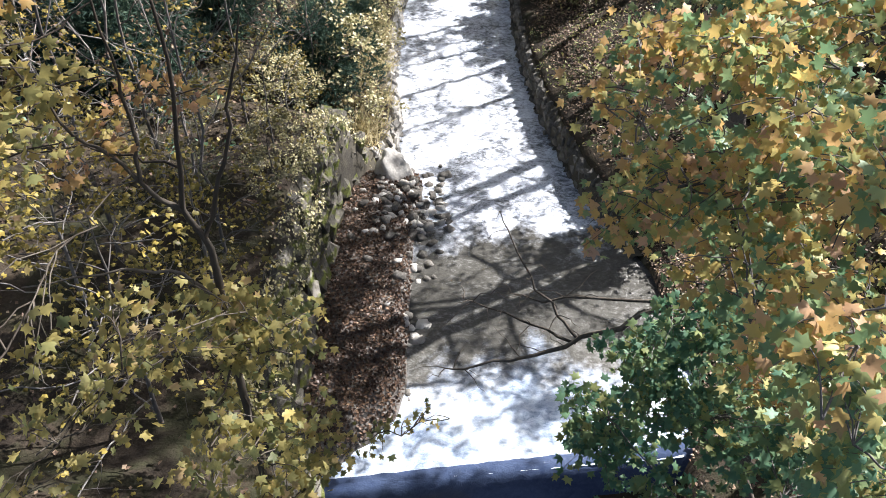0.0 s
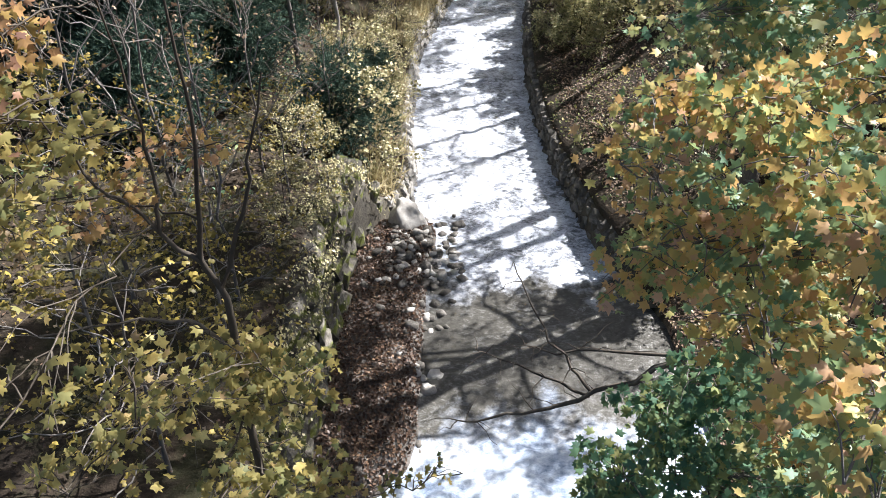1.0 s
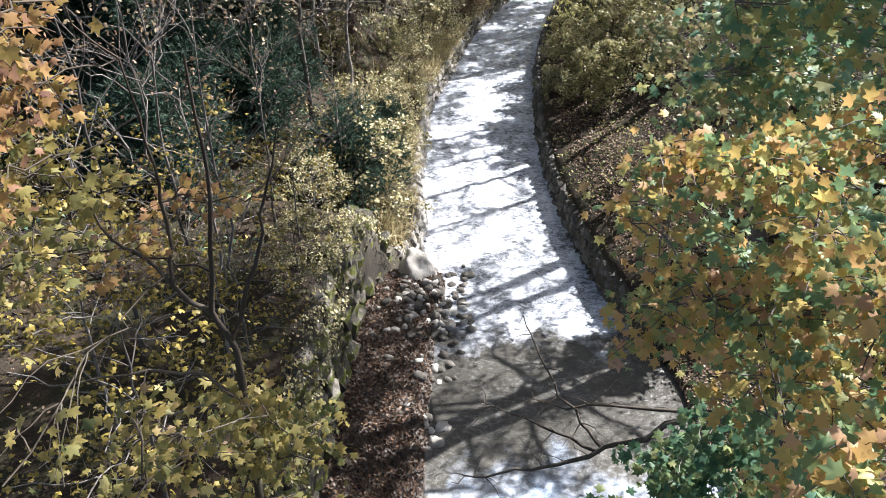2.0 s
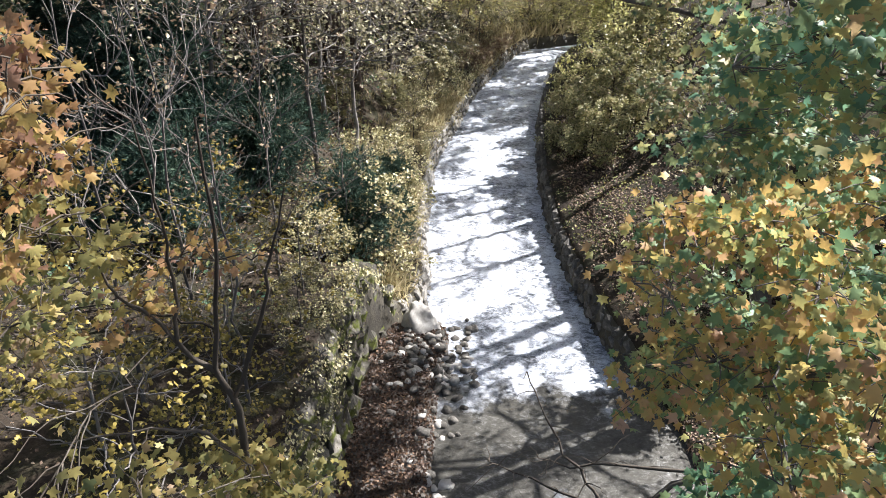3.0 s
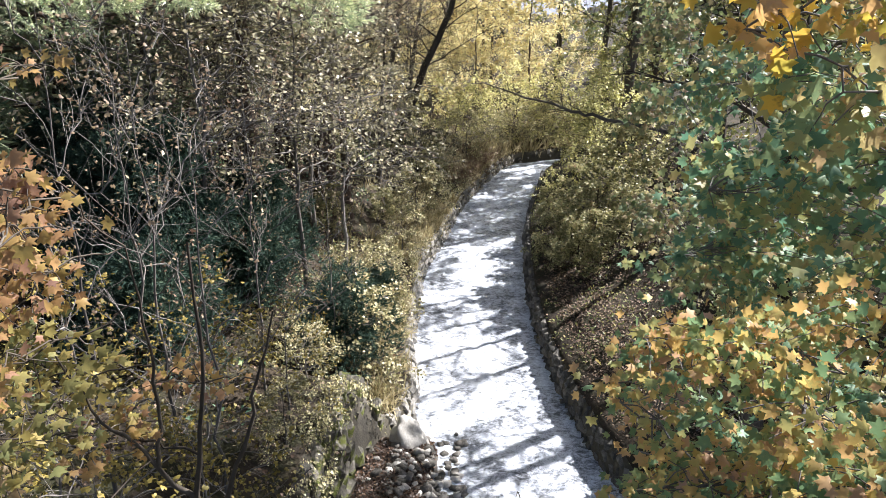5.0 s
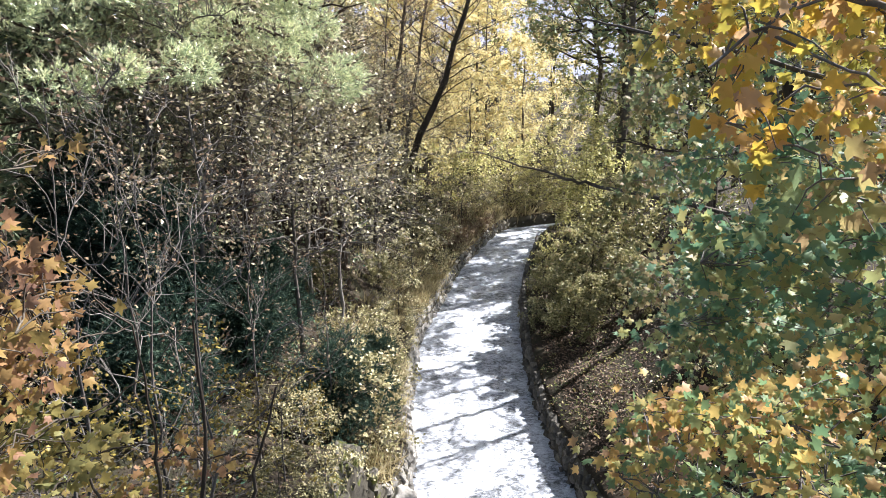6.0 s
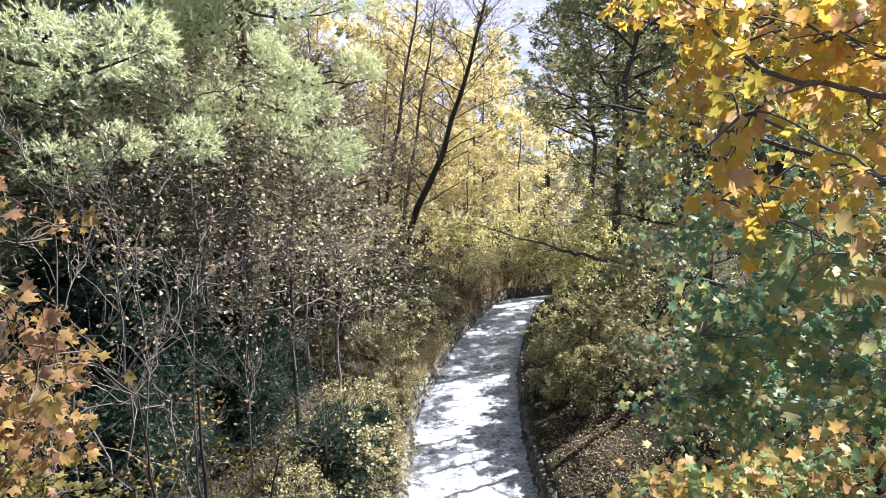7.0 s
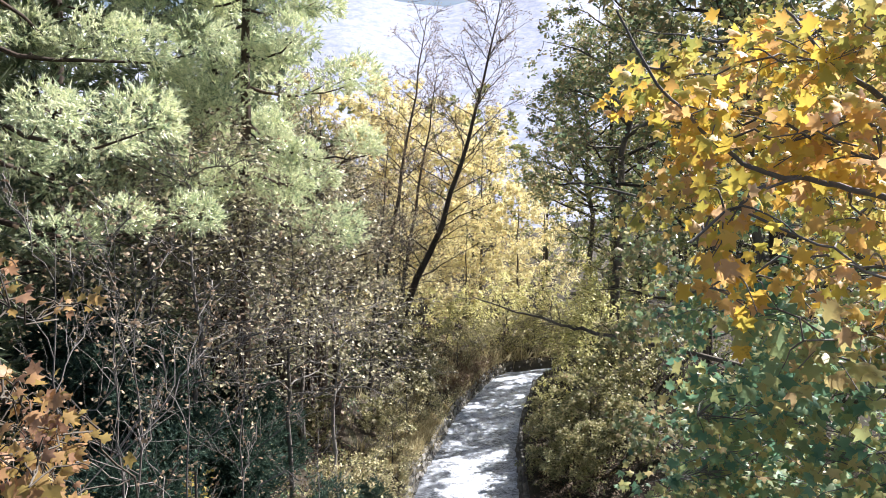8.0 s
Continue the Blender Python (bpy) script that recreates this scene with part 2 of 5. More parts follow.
# ================= mesh helpers =================
class Soup:
    """Gathers pieces of geometry for one mesh."""

    def __init__(self):
        self.v, self.f, self.n = [], [], 0

    def put(self, v, f):
        self.v.append(np.asarray(v, float).reshape(-1, 3))
        self.f.append(np.asarray(f, int) + self.n)
        self.n += len(self.v[-1])

    def mesh(self, name, material, smooth=True):
        me = bpy.data.meshes.new(name)
        v = np.concatenate(self.v) if self.v else np.zeros((0, 3))
        me.vertices.add(len(v))
        me.vertices.foreach_set("co", v.ravel())
        sizes = np.concatenate([np.full(len(f), f.shape[1]) for f in self.f])
        loops = np.concatenate([f.ravel() for f in self.f])
        me.loops.add(len(loops))
        me.loops.foreach_set("vertex_index", loops)
        me.polygons.add(len(sizes))
        me.polygons.foreach_set("loop_start", np.r_[0, np.cumsum(sizes)[:-1]])
        me.polygons.foreach_set("use_smooth", np.full(len(sizes), smooth))
        me.update(calc_edges=True)
        me.validate()
        me.materials.append(material)
        return me


def thing(name, base, label, category, group="", kind=""):
    ob = new(name)
    ob.empty_display_size = 0.2
    ob.matrix_basis = Matrix.Translation(base)
    return tagged(ob, label, category, group, kind)


def part(name, me, parent, label="", kind=""):
    """One mesh object under a thing; its mesh is in world metres."""
    ob = new(name, me)
    ob.parent = parent
    inv = parent.matrix_basis.inverted()
    if parent.parent:
        inv = inv @ parent.parent.matrix_basis.inverted() if not parent.data else Matrix()
    ob.matrix_parent_inverse = inv
    return tagged(ob, label, kind=kind)


def unit(a):
    a = np.asarray(a, float)
    return a / np.maximum(np.linalg.norm(a, axis=-1, keepdims=True), 1e-9)


def arc(a, b, n, sag=0.0, wobble=0.0, rng=None):
    """A bent line from a to b: sag lifts its middle, wobble bends it at random."""
    a, b = np.asarray(a, float), np.asarray(b, float)
    s = np.linspace(0, 1, n)[:, None]
    pts = a + (b - a) * s
    pts[:, 2] += sag * 4 * (s * (1 - s))[:, 0]
    if wobble and rng is not None:
        w = rng.normal(0, wobble, (n, 3)) * np.sin(np.pi * np.minimum(1, s * 1.0))
        pts += w * np.linalg.norm(b - a)
    return pts


def tube(soup, pts, r0, r1, sides=5):
    pts = np.asarray(pts, float)
    tan = unit(np.gradient(pts, axis=0))
    ref = np.where(np.abs(tan[:, 2:3]) > 0.9, np.array([[1.0, 0, 0]]), np.array([[0, 0, 1.0]]))
    u = unit(np.cross(tan, ref))
    w = np.cross(tan, u)
    r = np.linspace(r0, r1, len(pts))[:, None, None]
    ang = np.linspace(0, 2 * np.pi, sides, endpoint=False)
    ring = pts[:, None] + r * (np.cos(ang)[None, :, None] * u[:, None] + np.sin(ang)[None, :, None] * w[:, None])
    i, j = np.meshgrid(np.arange(len(pts) - 1), np.arange(sides), indexing="ij")
    k = (j + 1) % sides
    soup.put(ring.reshape(-1, 3), np.stack([i * sides + j, i * sides + k, (i + 1) * sides + k, (i + 1) * sides + j], -1).reshape(-1, 4))


def frames(normal, ahead):
    """Turns that bring a piece's z onto normal and its y as near as can be to ahead."""
    z = unit(normal)
    y = unit(ahead - (ahead * z).sum(-1, keepdims=True) * z)
    return np.stack([np.cross(y, z), y, z], -1)


def scatter(soup, shape, place, turn, size):
    v, f = shape
    n = len(place)
    if not n:
        return
    out = place[:, None] + np.asarray(size).reshape(-1, 1, 1) * np.einsum("nij,kj->nki", turn, v)
    soup.put(out.reshape(-1, 3), (f[None] + (np.arange(n) * len(v))[:, None, None]).reshape(-1, f.shape[1]))


def maple_leaf(droop, twist, rng):
    """A five-lobed leaf about one unit wide, with its stalk."""
    tips = [(0, 0.66), (24, 0.35), (50, 0.61), (79, 0.33), (106, 0.48), (142, 0.31), (180, 0.16), (218, 0.31), (254, 0.48), (281, 0.33), (310, 0.61), (336, 0.35)]
    pts = [(0.0, 0.35, 0.03)]
    for a, r in tips:
        r *= 1 + rng.uniform(-0.1, 0.1)
        x, y = math.sin(radians(a)) * r, math.cos(radians(a)) * r
        pts.append((x, 0.35 + y, -droop * r * r + twist * x * y + rng.uniform(-0.03, 0.03)))
    f = [(0, 1 + (k + 1) % 12, 1 + k) for k in range(12)]
    n = len(pts)
    pts += [(-0.012, 0.2, 0), (0.012, 0.2, 0), (0.006, -0.45, 0.1)]
    f.append((n, n + 1, n + 2))
    return np.array(pts), np.array(f)


rng = np.random.default_rng(11)
MAPLE = [maple_leaf(d, w, rng) for d, w in ((0.18, 0.12), (0.42, -0.2), (0.1, 0.3), (0.75, 0.15))]
OVAL = (np.array([(0, 0, 0), (0.28, 0.4, 0.07), (0, 1, -0.1), (-0.28, 0.4, 0.07), (0, 0.45, -0.02)]), np.array([(0, 1, 4), (1, 2, 4), (2, 3, 4), (3, 0, 4)]))
KITE = (np.array([(0, 0, 0), (0.4, 0.45, 0.06), (0, 1, -0.08), (-0.4, 0.5, 0.04)]), np.array([(0, 1, 2), (0, 2, 3)]))
STAR = (np.array([(0, 0, 0), (0.5, 0.25, -0.1), (0.22, 0.5, 0.03), (0.32, 0.85, -0.08), (0, 1.05, -0.06), (-0.32, 0.85, -0.08), (-0.22, 0.5, 0.03), (-0.5, 0.25, -0.1)]),
        np.array([(0, 1, 2), (2, 3, 4), (4, 5, 6), (6, 7, 0), (0, 2, 6), (2, 4, 6)]))


def sprig_shape(rng, n=15):
    """A cedar sprig: fine needled strands that fan out and curl upward."""
    v, f = [], []
    for k in range(n):
        a, tilt = rng.uniform(0, 2 * np.pi), rng.uniform(0.15, 0.95)
        d = np.array([math.cos(a) * math.sin(tilt), math.cos(tilt), math.sin(a) * math.sin(tilt)])
        start = np.array([0, rng.uniform(0, 0.75), 0])
        side = unit(np.cross(d, rng.normal(size=3))) * rng.uniform(0.035, 0.06)
        end = start + d * rng.uniform(0.25, 0.48) + np.array([0, 0.03, 0.06])
        b = len(v)
        v += [start - side, start + side, end]
        f += [(b, b + 1, b + 2)]
    return np.array(v), np.array(f)


SPRIG = [sprig_shape(rng) for _ in range(4)]


def hull_mesh(name, rng, dims, material, n=15, smooth=False):
    bm = bmesh.new()
    d = unit(rng.normal(size=(n, 3)))
    d = np.sign(d) * np.abs(d) ** 0.75 * rng.uniform(0.88, 1.08, (n, 1))
    for p in d * np.array(dims) / 2:
        bm.verts.new(p)
    res = bmesh.ops.convex_hull(bm, input=bm.verts[:])
    bmesh.ops.delete(bm, geom=[g for g in res["geom_interior"] if isinstance(g, bmesh.types.BMVert)], context="VERTS")
    me = bpy.data.meshes.new(name)
    bm.to_mesh(me)
    bm.free()
    me.materials.append(material)
    if smooth:
        me.polygons.foreach_set("use_smooth", np.full(len(me.polygons), True))
    return me


def soup_of(me):
    return np.array([v.co[:] for v in me.vertices]), np.array([p.vertices[:] for p in me.polygons])


# ================= lie of the land =================
LEFT_Y = [-60, 2.5, 4.2, 5.2, 10.8, 11.6, 13.0, 14.0, 16.4, 20.3, 22.0, 24.7, 30.0, 35.0, 37.2, 38.4, 39.6, 42.0, 46.0, 60, 90]
LEFT_X = [-0.6, -0.6, -1.2, -1.8, -1.75, -1.5, -0.95, -0.85, -1.13, -1.14, -1.08, -0.63, 0.18, 1.44, 2.15, 2.85, 5.2, 9.0, 14.0, 26, 52]
RIGHT_Y = [-60, 4, 5.5, 7.0, 9.4, 10.6, 12.0, 12.9, 13.5, 15.0, 17.0, 19.5, 22.0, 25.4, 28.3, 34.0, 36.2, 37.6, 39.0, 42.0, 46.0, 60, 90]
RIGHT_X = [2.3, 2.55, 2.9, 3.4, 3.3, 2.95, 2.5, 2.36, 2.25, 2.06, 1.92, 1.88, 2.0, 2.22, 2.62, 3.64, 4.4, 5.4, 8.2, 13.0, 18.0, 30, 56]


def ease(a, b, x):
    s = np.clip((np.asarray(x, float) - a) / (b - a), 0, 1)
    return s * s * (3 - 2 * s)


def left_edge(y):
    return np.interp(y, LEFT_Y, LEFT_X)


def right_edge(y):
    return np.interp(y, RIGHT_Y, RIGHT_X)


def left_wall_top(y):
    return 2.15 - 1.6 * ease(10.8, 12.6, y) + 0.6 * ease(4.5, 2.5, y)


def right_wall_top(y):
    return 0.1 + 0.48 * ease(10.0, 11.4, y) - 0.1 * ease(26, 34, y)


def left_batter(y):
    return left_wall_top(y) * (0.08 + 0.14 * ease(10.8, 13, y))


def right_batter(y):
    return right_wall_top(y) * 0.16


def bed(y):
    return -0.5 - 1.3 * (np.asarray(y) < 5.5)


def left_bank(d, y):
    steep = ease(10.8, 13, y)
    low = left_wall_top(y) + 0.1 * np.minimum(d, 9)
    high = left_wall_top(y) + (1.3 * ease(0.2, 3.4, d) + 0.07 * np.minimum(d, 9)) * (1 - 0.85 * ease(36.5, 39, y))
    far = 0.25 * np.maximum(d - 9, 0) ** 0.85 * ease(9, 60, d)
    return low * (1 - steep) + high * steep + far


def right_bank(d, y):
    near = 3.6 * ease(9, 1, y)
    return right_wall_top(y) + (0.32 - 0.14 * ease(11, 9.5, y)) * np.minimum(d, 1.6) + (2.4 + near) * ease(1.4, 6.0, d) + 0.16 * np.clip(d - 2, 0, 10) + 0.35 * np.maximum(d - 9, 0) ** 0.85 * ease(9, 60, d)


def ground_z(x, y):
    x, y = np.asarray(x, float), np.asarray(y, float)
    l, r = left_edge(y), right_edge(y)
    rough = 0.1 * (np.sin(x * 1.7 + y * 0.9) * np.cos(y * 1.3 - x * 0.6)) + 0.05 * np.sin(x * 4.1 - y * 3.3)
    low = bed(y)
    zl = left_bank(np.maximum(l - x, 0), y) + rough * ease(0.4, 1.5, l - x)
    zr = right_bank(np.maximum(x - r, 0), y) + rough * ease(0.4, 1.5, x - r)
    # the ground stays behind the sloping face of the walls
    fl, fr = np.clip((l - x - 0.06) / (left_batter(y) + 0.05), 0, 1), np.clip((x - r - 0.06) / (right_batter(y) + 0.05), 0, 1)
    zl, zr = low + (zl - low) * fl, low + (zr - low) * fr
    return np.where(x < l, zl, np.where(x > r, zr, low))


def grid_faces(rows, cols):
    i, j = np.meshgrid(np.arange(rows - 1), np.arange(cols - 1), indexing="ij")
    return np.stack([i * cols + j, i * cols + j + 1, (i + 1) * cols + j + 1, (i + 1) * cols + j], -1).reshape(-1, 4)


def build_ground():
    ys = np.r_[-3000, -800, -200, -80, -40, np.arange(-20, 0, 2), np.arange(0, 46, 0.4), np.arange(46, 90, 2.5), 100, 130, 200, 400, 900, 3000]
    out = np.r_[0.0, 0.05, 0.2, 0.4, np.arange(0.6, 14, 0.42), np.arange(15, 40, 2.5), 50, 70, 110, 200, 400, 900, 3000]
    rows = []
    for y in ys:
        l, r = left_edge(y), right_edge(y)
        mid = np.linspace(l, r, 9)
        row = [(l - d, y, float(ground_z(l - d - 1e-4, y))) for d in out[:0:-1]]
        row += [(x, y, float(bed(y))) for x in mid]
        row += [(r + d, y, float(ground_z(r + d + 1e-4, y))) for d in out[1:]]
        rows.append(row)
    v = np.array(rows)
    v[..., 2] = np.minimum(v[..., 2], 60)
    s = Soup()
    s.put(v, grid_faces(*v.shape[:2]))
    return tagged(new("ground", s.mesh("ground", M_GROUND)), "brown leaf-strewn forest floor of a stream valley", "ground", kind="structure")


build_ground()


def build_water():
    ys = np.r_[np.arange(5.6, 24, 0.09), np.arange(24, 46, 0.2), np.arange(46, 80, 2)]
    u = np.linspace(-0.03, 1.03, 44)
    v = np.empty((len(ys), len(u), 3))
    for i, y in enumerate(ys):
        l, r = left_edge(y), right_edge(y)
        for j, s in enumerate(u):
            x = l + (r - l) * s
            # the lip follows the slanting crest of the weir
            yy = y + max(0.0, 1 - (y - 5.6) / 1.5) * (0.105 * (x + 1.7) - 0.27)
            white = 1 - float(ease(7.0, 7.6, yy) * ease(10.9, 10.2, yy))
            z = noise.noise((x * 2.6, yy * 1.3, 0.3)) * 0.05 + noise.noise((x * 7, yy * 4, 1.7)) * 0.03
            v[i, j] = x, yy, z * (0.15 + 0.85 * white)
    s = Soup()
    s.put(v, grid_faces(len(ys), len(u)))
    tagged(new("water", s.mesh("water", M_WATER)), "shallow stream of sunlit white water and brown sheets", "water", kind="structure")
    low = Soup()
    ys = np.arange(-30, 5.9, 0.6)
    v = np.array([[(x, y, -1.25 + 0.02 * noise.noise((x * 2, y * 2, 4))) for x in np.linspace(left_edge(y) - 0.1, right_edge(y) + 0.1, 14)] for y in ys])
    low.put(v, grid_faces(*v.shape[:2]))
    fall = [(0.1, 0.03), (-0.04, 0.03), (-0.12, -0.04), (-0.18, -0.25), (-0.24, -0.7), (-0.3, -1.3)]
    v = np.array([[(x, 5.34 + 0.127 * (x + 1.69) + dy + 0.02 * noise.noise((x * 6, z, 2)), z) for dy, z in fall] for x in np.linspace(-1.9, 3.3, 64)])
    low.put(v, grid_faces(*v.shape[:2]))
    tagged(new("water_pool", low.mesh("water_pool", M_POOL)), "dark blue pool below the weir, coloured for the sky's reflection", "water", kind="structure")


build_water()


def build_weir():
    """A low sill across the stream: the crest runs a little askew."""
    s = Soup()
    xs = np.linspace(-2.0, 3.4, 32)
    prof = [(0.35, -0.12), (0.06, -0.06), (0.0, -0.05), (-0.05, -0.07), (-0.08, -0.14), (-0.12, -1.9), (0.5, -1.9)]
    v = np.array([[(x, 5.34 + 0.127 * (x + 1.69) + dy, z) for dy, z in prof] for x in xs])
    s.put(v, grid_faces(*v.shape[:2]))
    tagged(new("weir", s.mesh("weir", M_CONCRETE, False)), "low wet concrete weir across the stream", "weir", kind="structure")


build_weir()


# ================= gravel bar and masonry =================
def bar_z(x, y):
    s = ease(-0.25, -0.75, x - 0.1 * np.maximum(np.asarray(y) - 10.5, 0)) * ease(5.5, 6.5, y - (np.asarray(x) + 1.0) * 0.95) * ease(13.0, 11.9, y)
    return -0.35 + s * (0.62 + 0.12 * ease(-0.6, -1.8, x)) + 0.03 * np.sin(np.asarray(x) * 9) * np.cos(np.asarray(y) * 7)


def build_bar():
    xs, ys = np.linspace(-1.95, 0.35, 40), np.linspace(4.9, 13.2, 116)
    v = np.array([[(x, y, float(bar_z(x, y)) + 0.03 * noise.noise((x * 5, y * 5, 9))) for x in xs] for y in ys])
    s = Soup()
    s.put(v, grid_faces(len(ys), len(xs)))
    return tagged(new("gravel_bar", s.mesh("gravel_bar", M_GRAVEL)), "dark gravel bar covered in fallen leaves beside the stream", "gravel", kind="structure")


build_bar()


def backing(name, label, edge, side, y0, y1, low, top, batter, thick, material):
    """The earth core of a wall along one edge of the stream; its stones are its parts."""
    ys = np.arange(y0, y1, 0.3)
    v = []
    for y in ys:
        x, t = float(edge(y)), float(top(y))
        b = float(batter(y))
        v.append([(x - side * 0.02, y, low), (x + side * (0.02 + 0.5 * b), y, t * 0.5), (x + side * (0.05 + b), y, t - 0.02), (x + side * (thick + b), y, t), (x + side * (thick + b), y, low)])
    s = Soup()
    f = grid_faces(len(ys), 5)
    s.put(v, f)
    return tagged(new(name, s.mesh(name, material)), label, "wall", kind="structure")


EDGE_M = [hull_mesh("stone", rng, (1.0, 1.0, 1.0), M_EDGE_STONE, 13) for _ in range(6)]
STONE_M = [hull_mesh("stone", rng, (1.0, 1.0, 1.0), M_STONE, 13) for _ in range(6)]
MOSSY_M = [hull_mesh("stone", rng, (1.0, 1.0, 1.0), M_MOSSY, 13) for _ in range(6)]


def stone_wall(wall, rng, edge, side, y0, y1, low, top, batter, size, meshes, limit, material):
    """Rough courses of stones set into the wall; those past the limit become one joined part."""
    rest, count = Soup(), 0
    y = y0
    while y < y1:
        w = size * rng.uniform(0.75, 1.5)
        z = low
        t = float(top(y))
        while z < t:
            h = size * rng.uniform(0.6, 0.95)
            x = float(edge(y)) + side * (size * 0.25 + float(batter(y)) * max(0.0, z + h / 2) / t)
            place = (x, y + w / 2 + rng.uniform(-0.04, 0.04), min(z + h / 2, t - h * 0.5))
            m = Matrix.LocRotScale(place, Euler((rng.uniform(-0.2, 0.2), rng.uniform(-0.2, 0.2), rng.uniform(-0.25, 0.25))), (size * rng.uniform(0.8, 1.1), w * 1.28, h * 1.35))
            me = meshes[int(rng.integers(len(meshes)))]
            if count < limit:
                ob = new("stone", me)
                ob.parent = wall
                ob.matrix_basis = m
            else:
                v, f = soup_of(me)
                rest.put(v @ np.array(m.to_3x3()).T + np.array(place), f)
            count += 1
            z += h
        y += w
    if rest.n:
        part("stones", rest.mesh("stones", material, False), wall, kind="stuff")


# ================= trees and bushes =================
def leaf_turns(rng, n, out, up=0.8, loose=0.6, droop=0.3):
    normal = unit(np.array([0, 0, up]) + rng.normal(0, loose, (n, 3)))
    ahead = unit(out + rng.normal(0, 0.6, (n, 3)) + np.array([0, 0, -droop]))
    return frames(normal, ahead)


def broad_tree(name, label, category, base, height, radius, spread, seed, leaf_m, bark_m, shape, leaf_size, limbs=16, twigs=9, per_twig=14,
               start=0.3, lean=(0, 0), bow=0.0, rise=0.4, low_part=0.75, bend=0.02, group="", up=0.8, twig_r=0.005, limb_r=0.42, tuft=0.45, splay=0.6):
    """A broad-leaved tree: trunk, limbs with their twigs, and a crown of single leaves on the twigs."""
    rng = np.random.default_rng(seed)
    base = np.array(base, float)
    tree = thing(name, base, label, category, group)
    top = base + np.array([lean[0], lean[1], height])
    trunk = arc(base - np.array([0, 0, 0.35]), top, 14, 0, bend * 0.25, rng)
    trunk[:, 0] += bow * np.sin(np.linspace(0, np.pi, 14))
    s = Soup()
    tube(s, trunk[:3], radius * 1.35, radius, 9)
    tube(s, trunk[2:], radius, radius * 0.12, 9)
    part("trunk", s.mesh("trunk", bark_m), tree)
    spots, ways, fine = [], [], Soup()
    for k in range(limbs):
        f = start + (0.98 - start) * (k + rng.uniform(0, 0.8)) / limbs
        p = np.array([np.interp(f, np.linspace(0, 1, 14), trunk[:, c]) for c in range(3)])
        az = k * 2.4 + rng.uniform(-0.5, 0.5)
        g = (f - start) / (1 - start)
        ln = spread * (low_part + (1 - low_part) * math.sin(math.pi * min(1, g + 0.25))) * (1 - 0.6 * max(0, g - 0.45)) * rng.uniform(0.7, 1.15)
        way = unit(np.array([math.cos(az), math.sin(az), rise * (0.5 + g) + rng.uniform(-0.1, 0.25)]))
        end = p + way * ln
        limb = arc(p, end, 8, ln * rng.uniform(-0.04, 0.1), bend, rng)
        r = radius * limb_r * (1.0 - 0.52 * g)
        s = Soup()
        tube(s, limb, r, 0.006, 5)
        for j in range(twigs):
            q = rng.uniform(0.22, 1.0)
            a = np.array([np.interp(q, np.linspace(0, 1, 8), limb[:, c]) for c in range(3)])
            d = unit(way * 0.7 + rng.normal(0, splay, 3) + np.array([0, 0, 0.1]))
            tl = ln * rng.uniform(0.2, 0.42) * (1.2 - 0.5 * q) + 0.12
            tw = arc(a, a + d * tl, 5, tl * 0.05, 0.04, rng)
            tube(fine, tw, max(twig_r, r * 0.25), twig_r * 0.5, 3)
            n = per_twig
            w = rng.uniform(1 - tuft, 1.05, n)
            at = np.stack([np.interp(w, np.linspace(0, 1, 5), tw[:, c]) for c in range(3)], -1)
            spots.append(at + rng.normal(0, 0.03 + 0.09 * tl, (n, 3)))
            ways.append(np.repeat(d[None], n, 0))
        part("limb", s.mesh("limb", bark_m), tree)
    part("branchwork", fine.mesh("branchwork", bark_m), tree, kind="stuff")
    if per_twig:
        at, out = np.concatenate(spots), np.concatenate(ways)
        s = Soup()
        shapes = shape if isinstance(shape, list) else [shape]
        pick = rng.integers(len(shapes), size=len(at))
        for k, sh in enumerate(shapes):
            c = pick == k
            scatter(s, sh, at[c], leaf_turns(rng, c.sum(), out[c], up), leaf_size * rng.uniform(0.65, 1.25, c.sum()))
        part("crown", s.mesh("crown", leaf_m, False), tree, kind="stuff")
    return tree


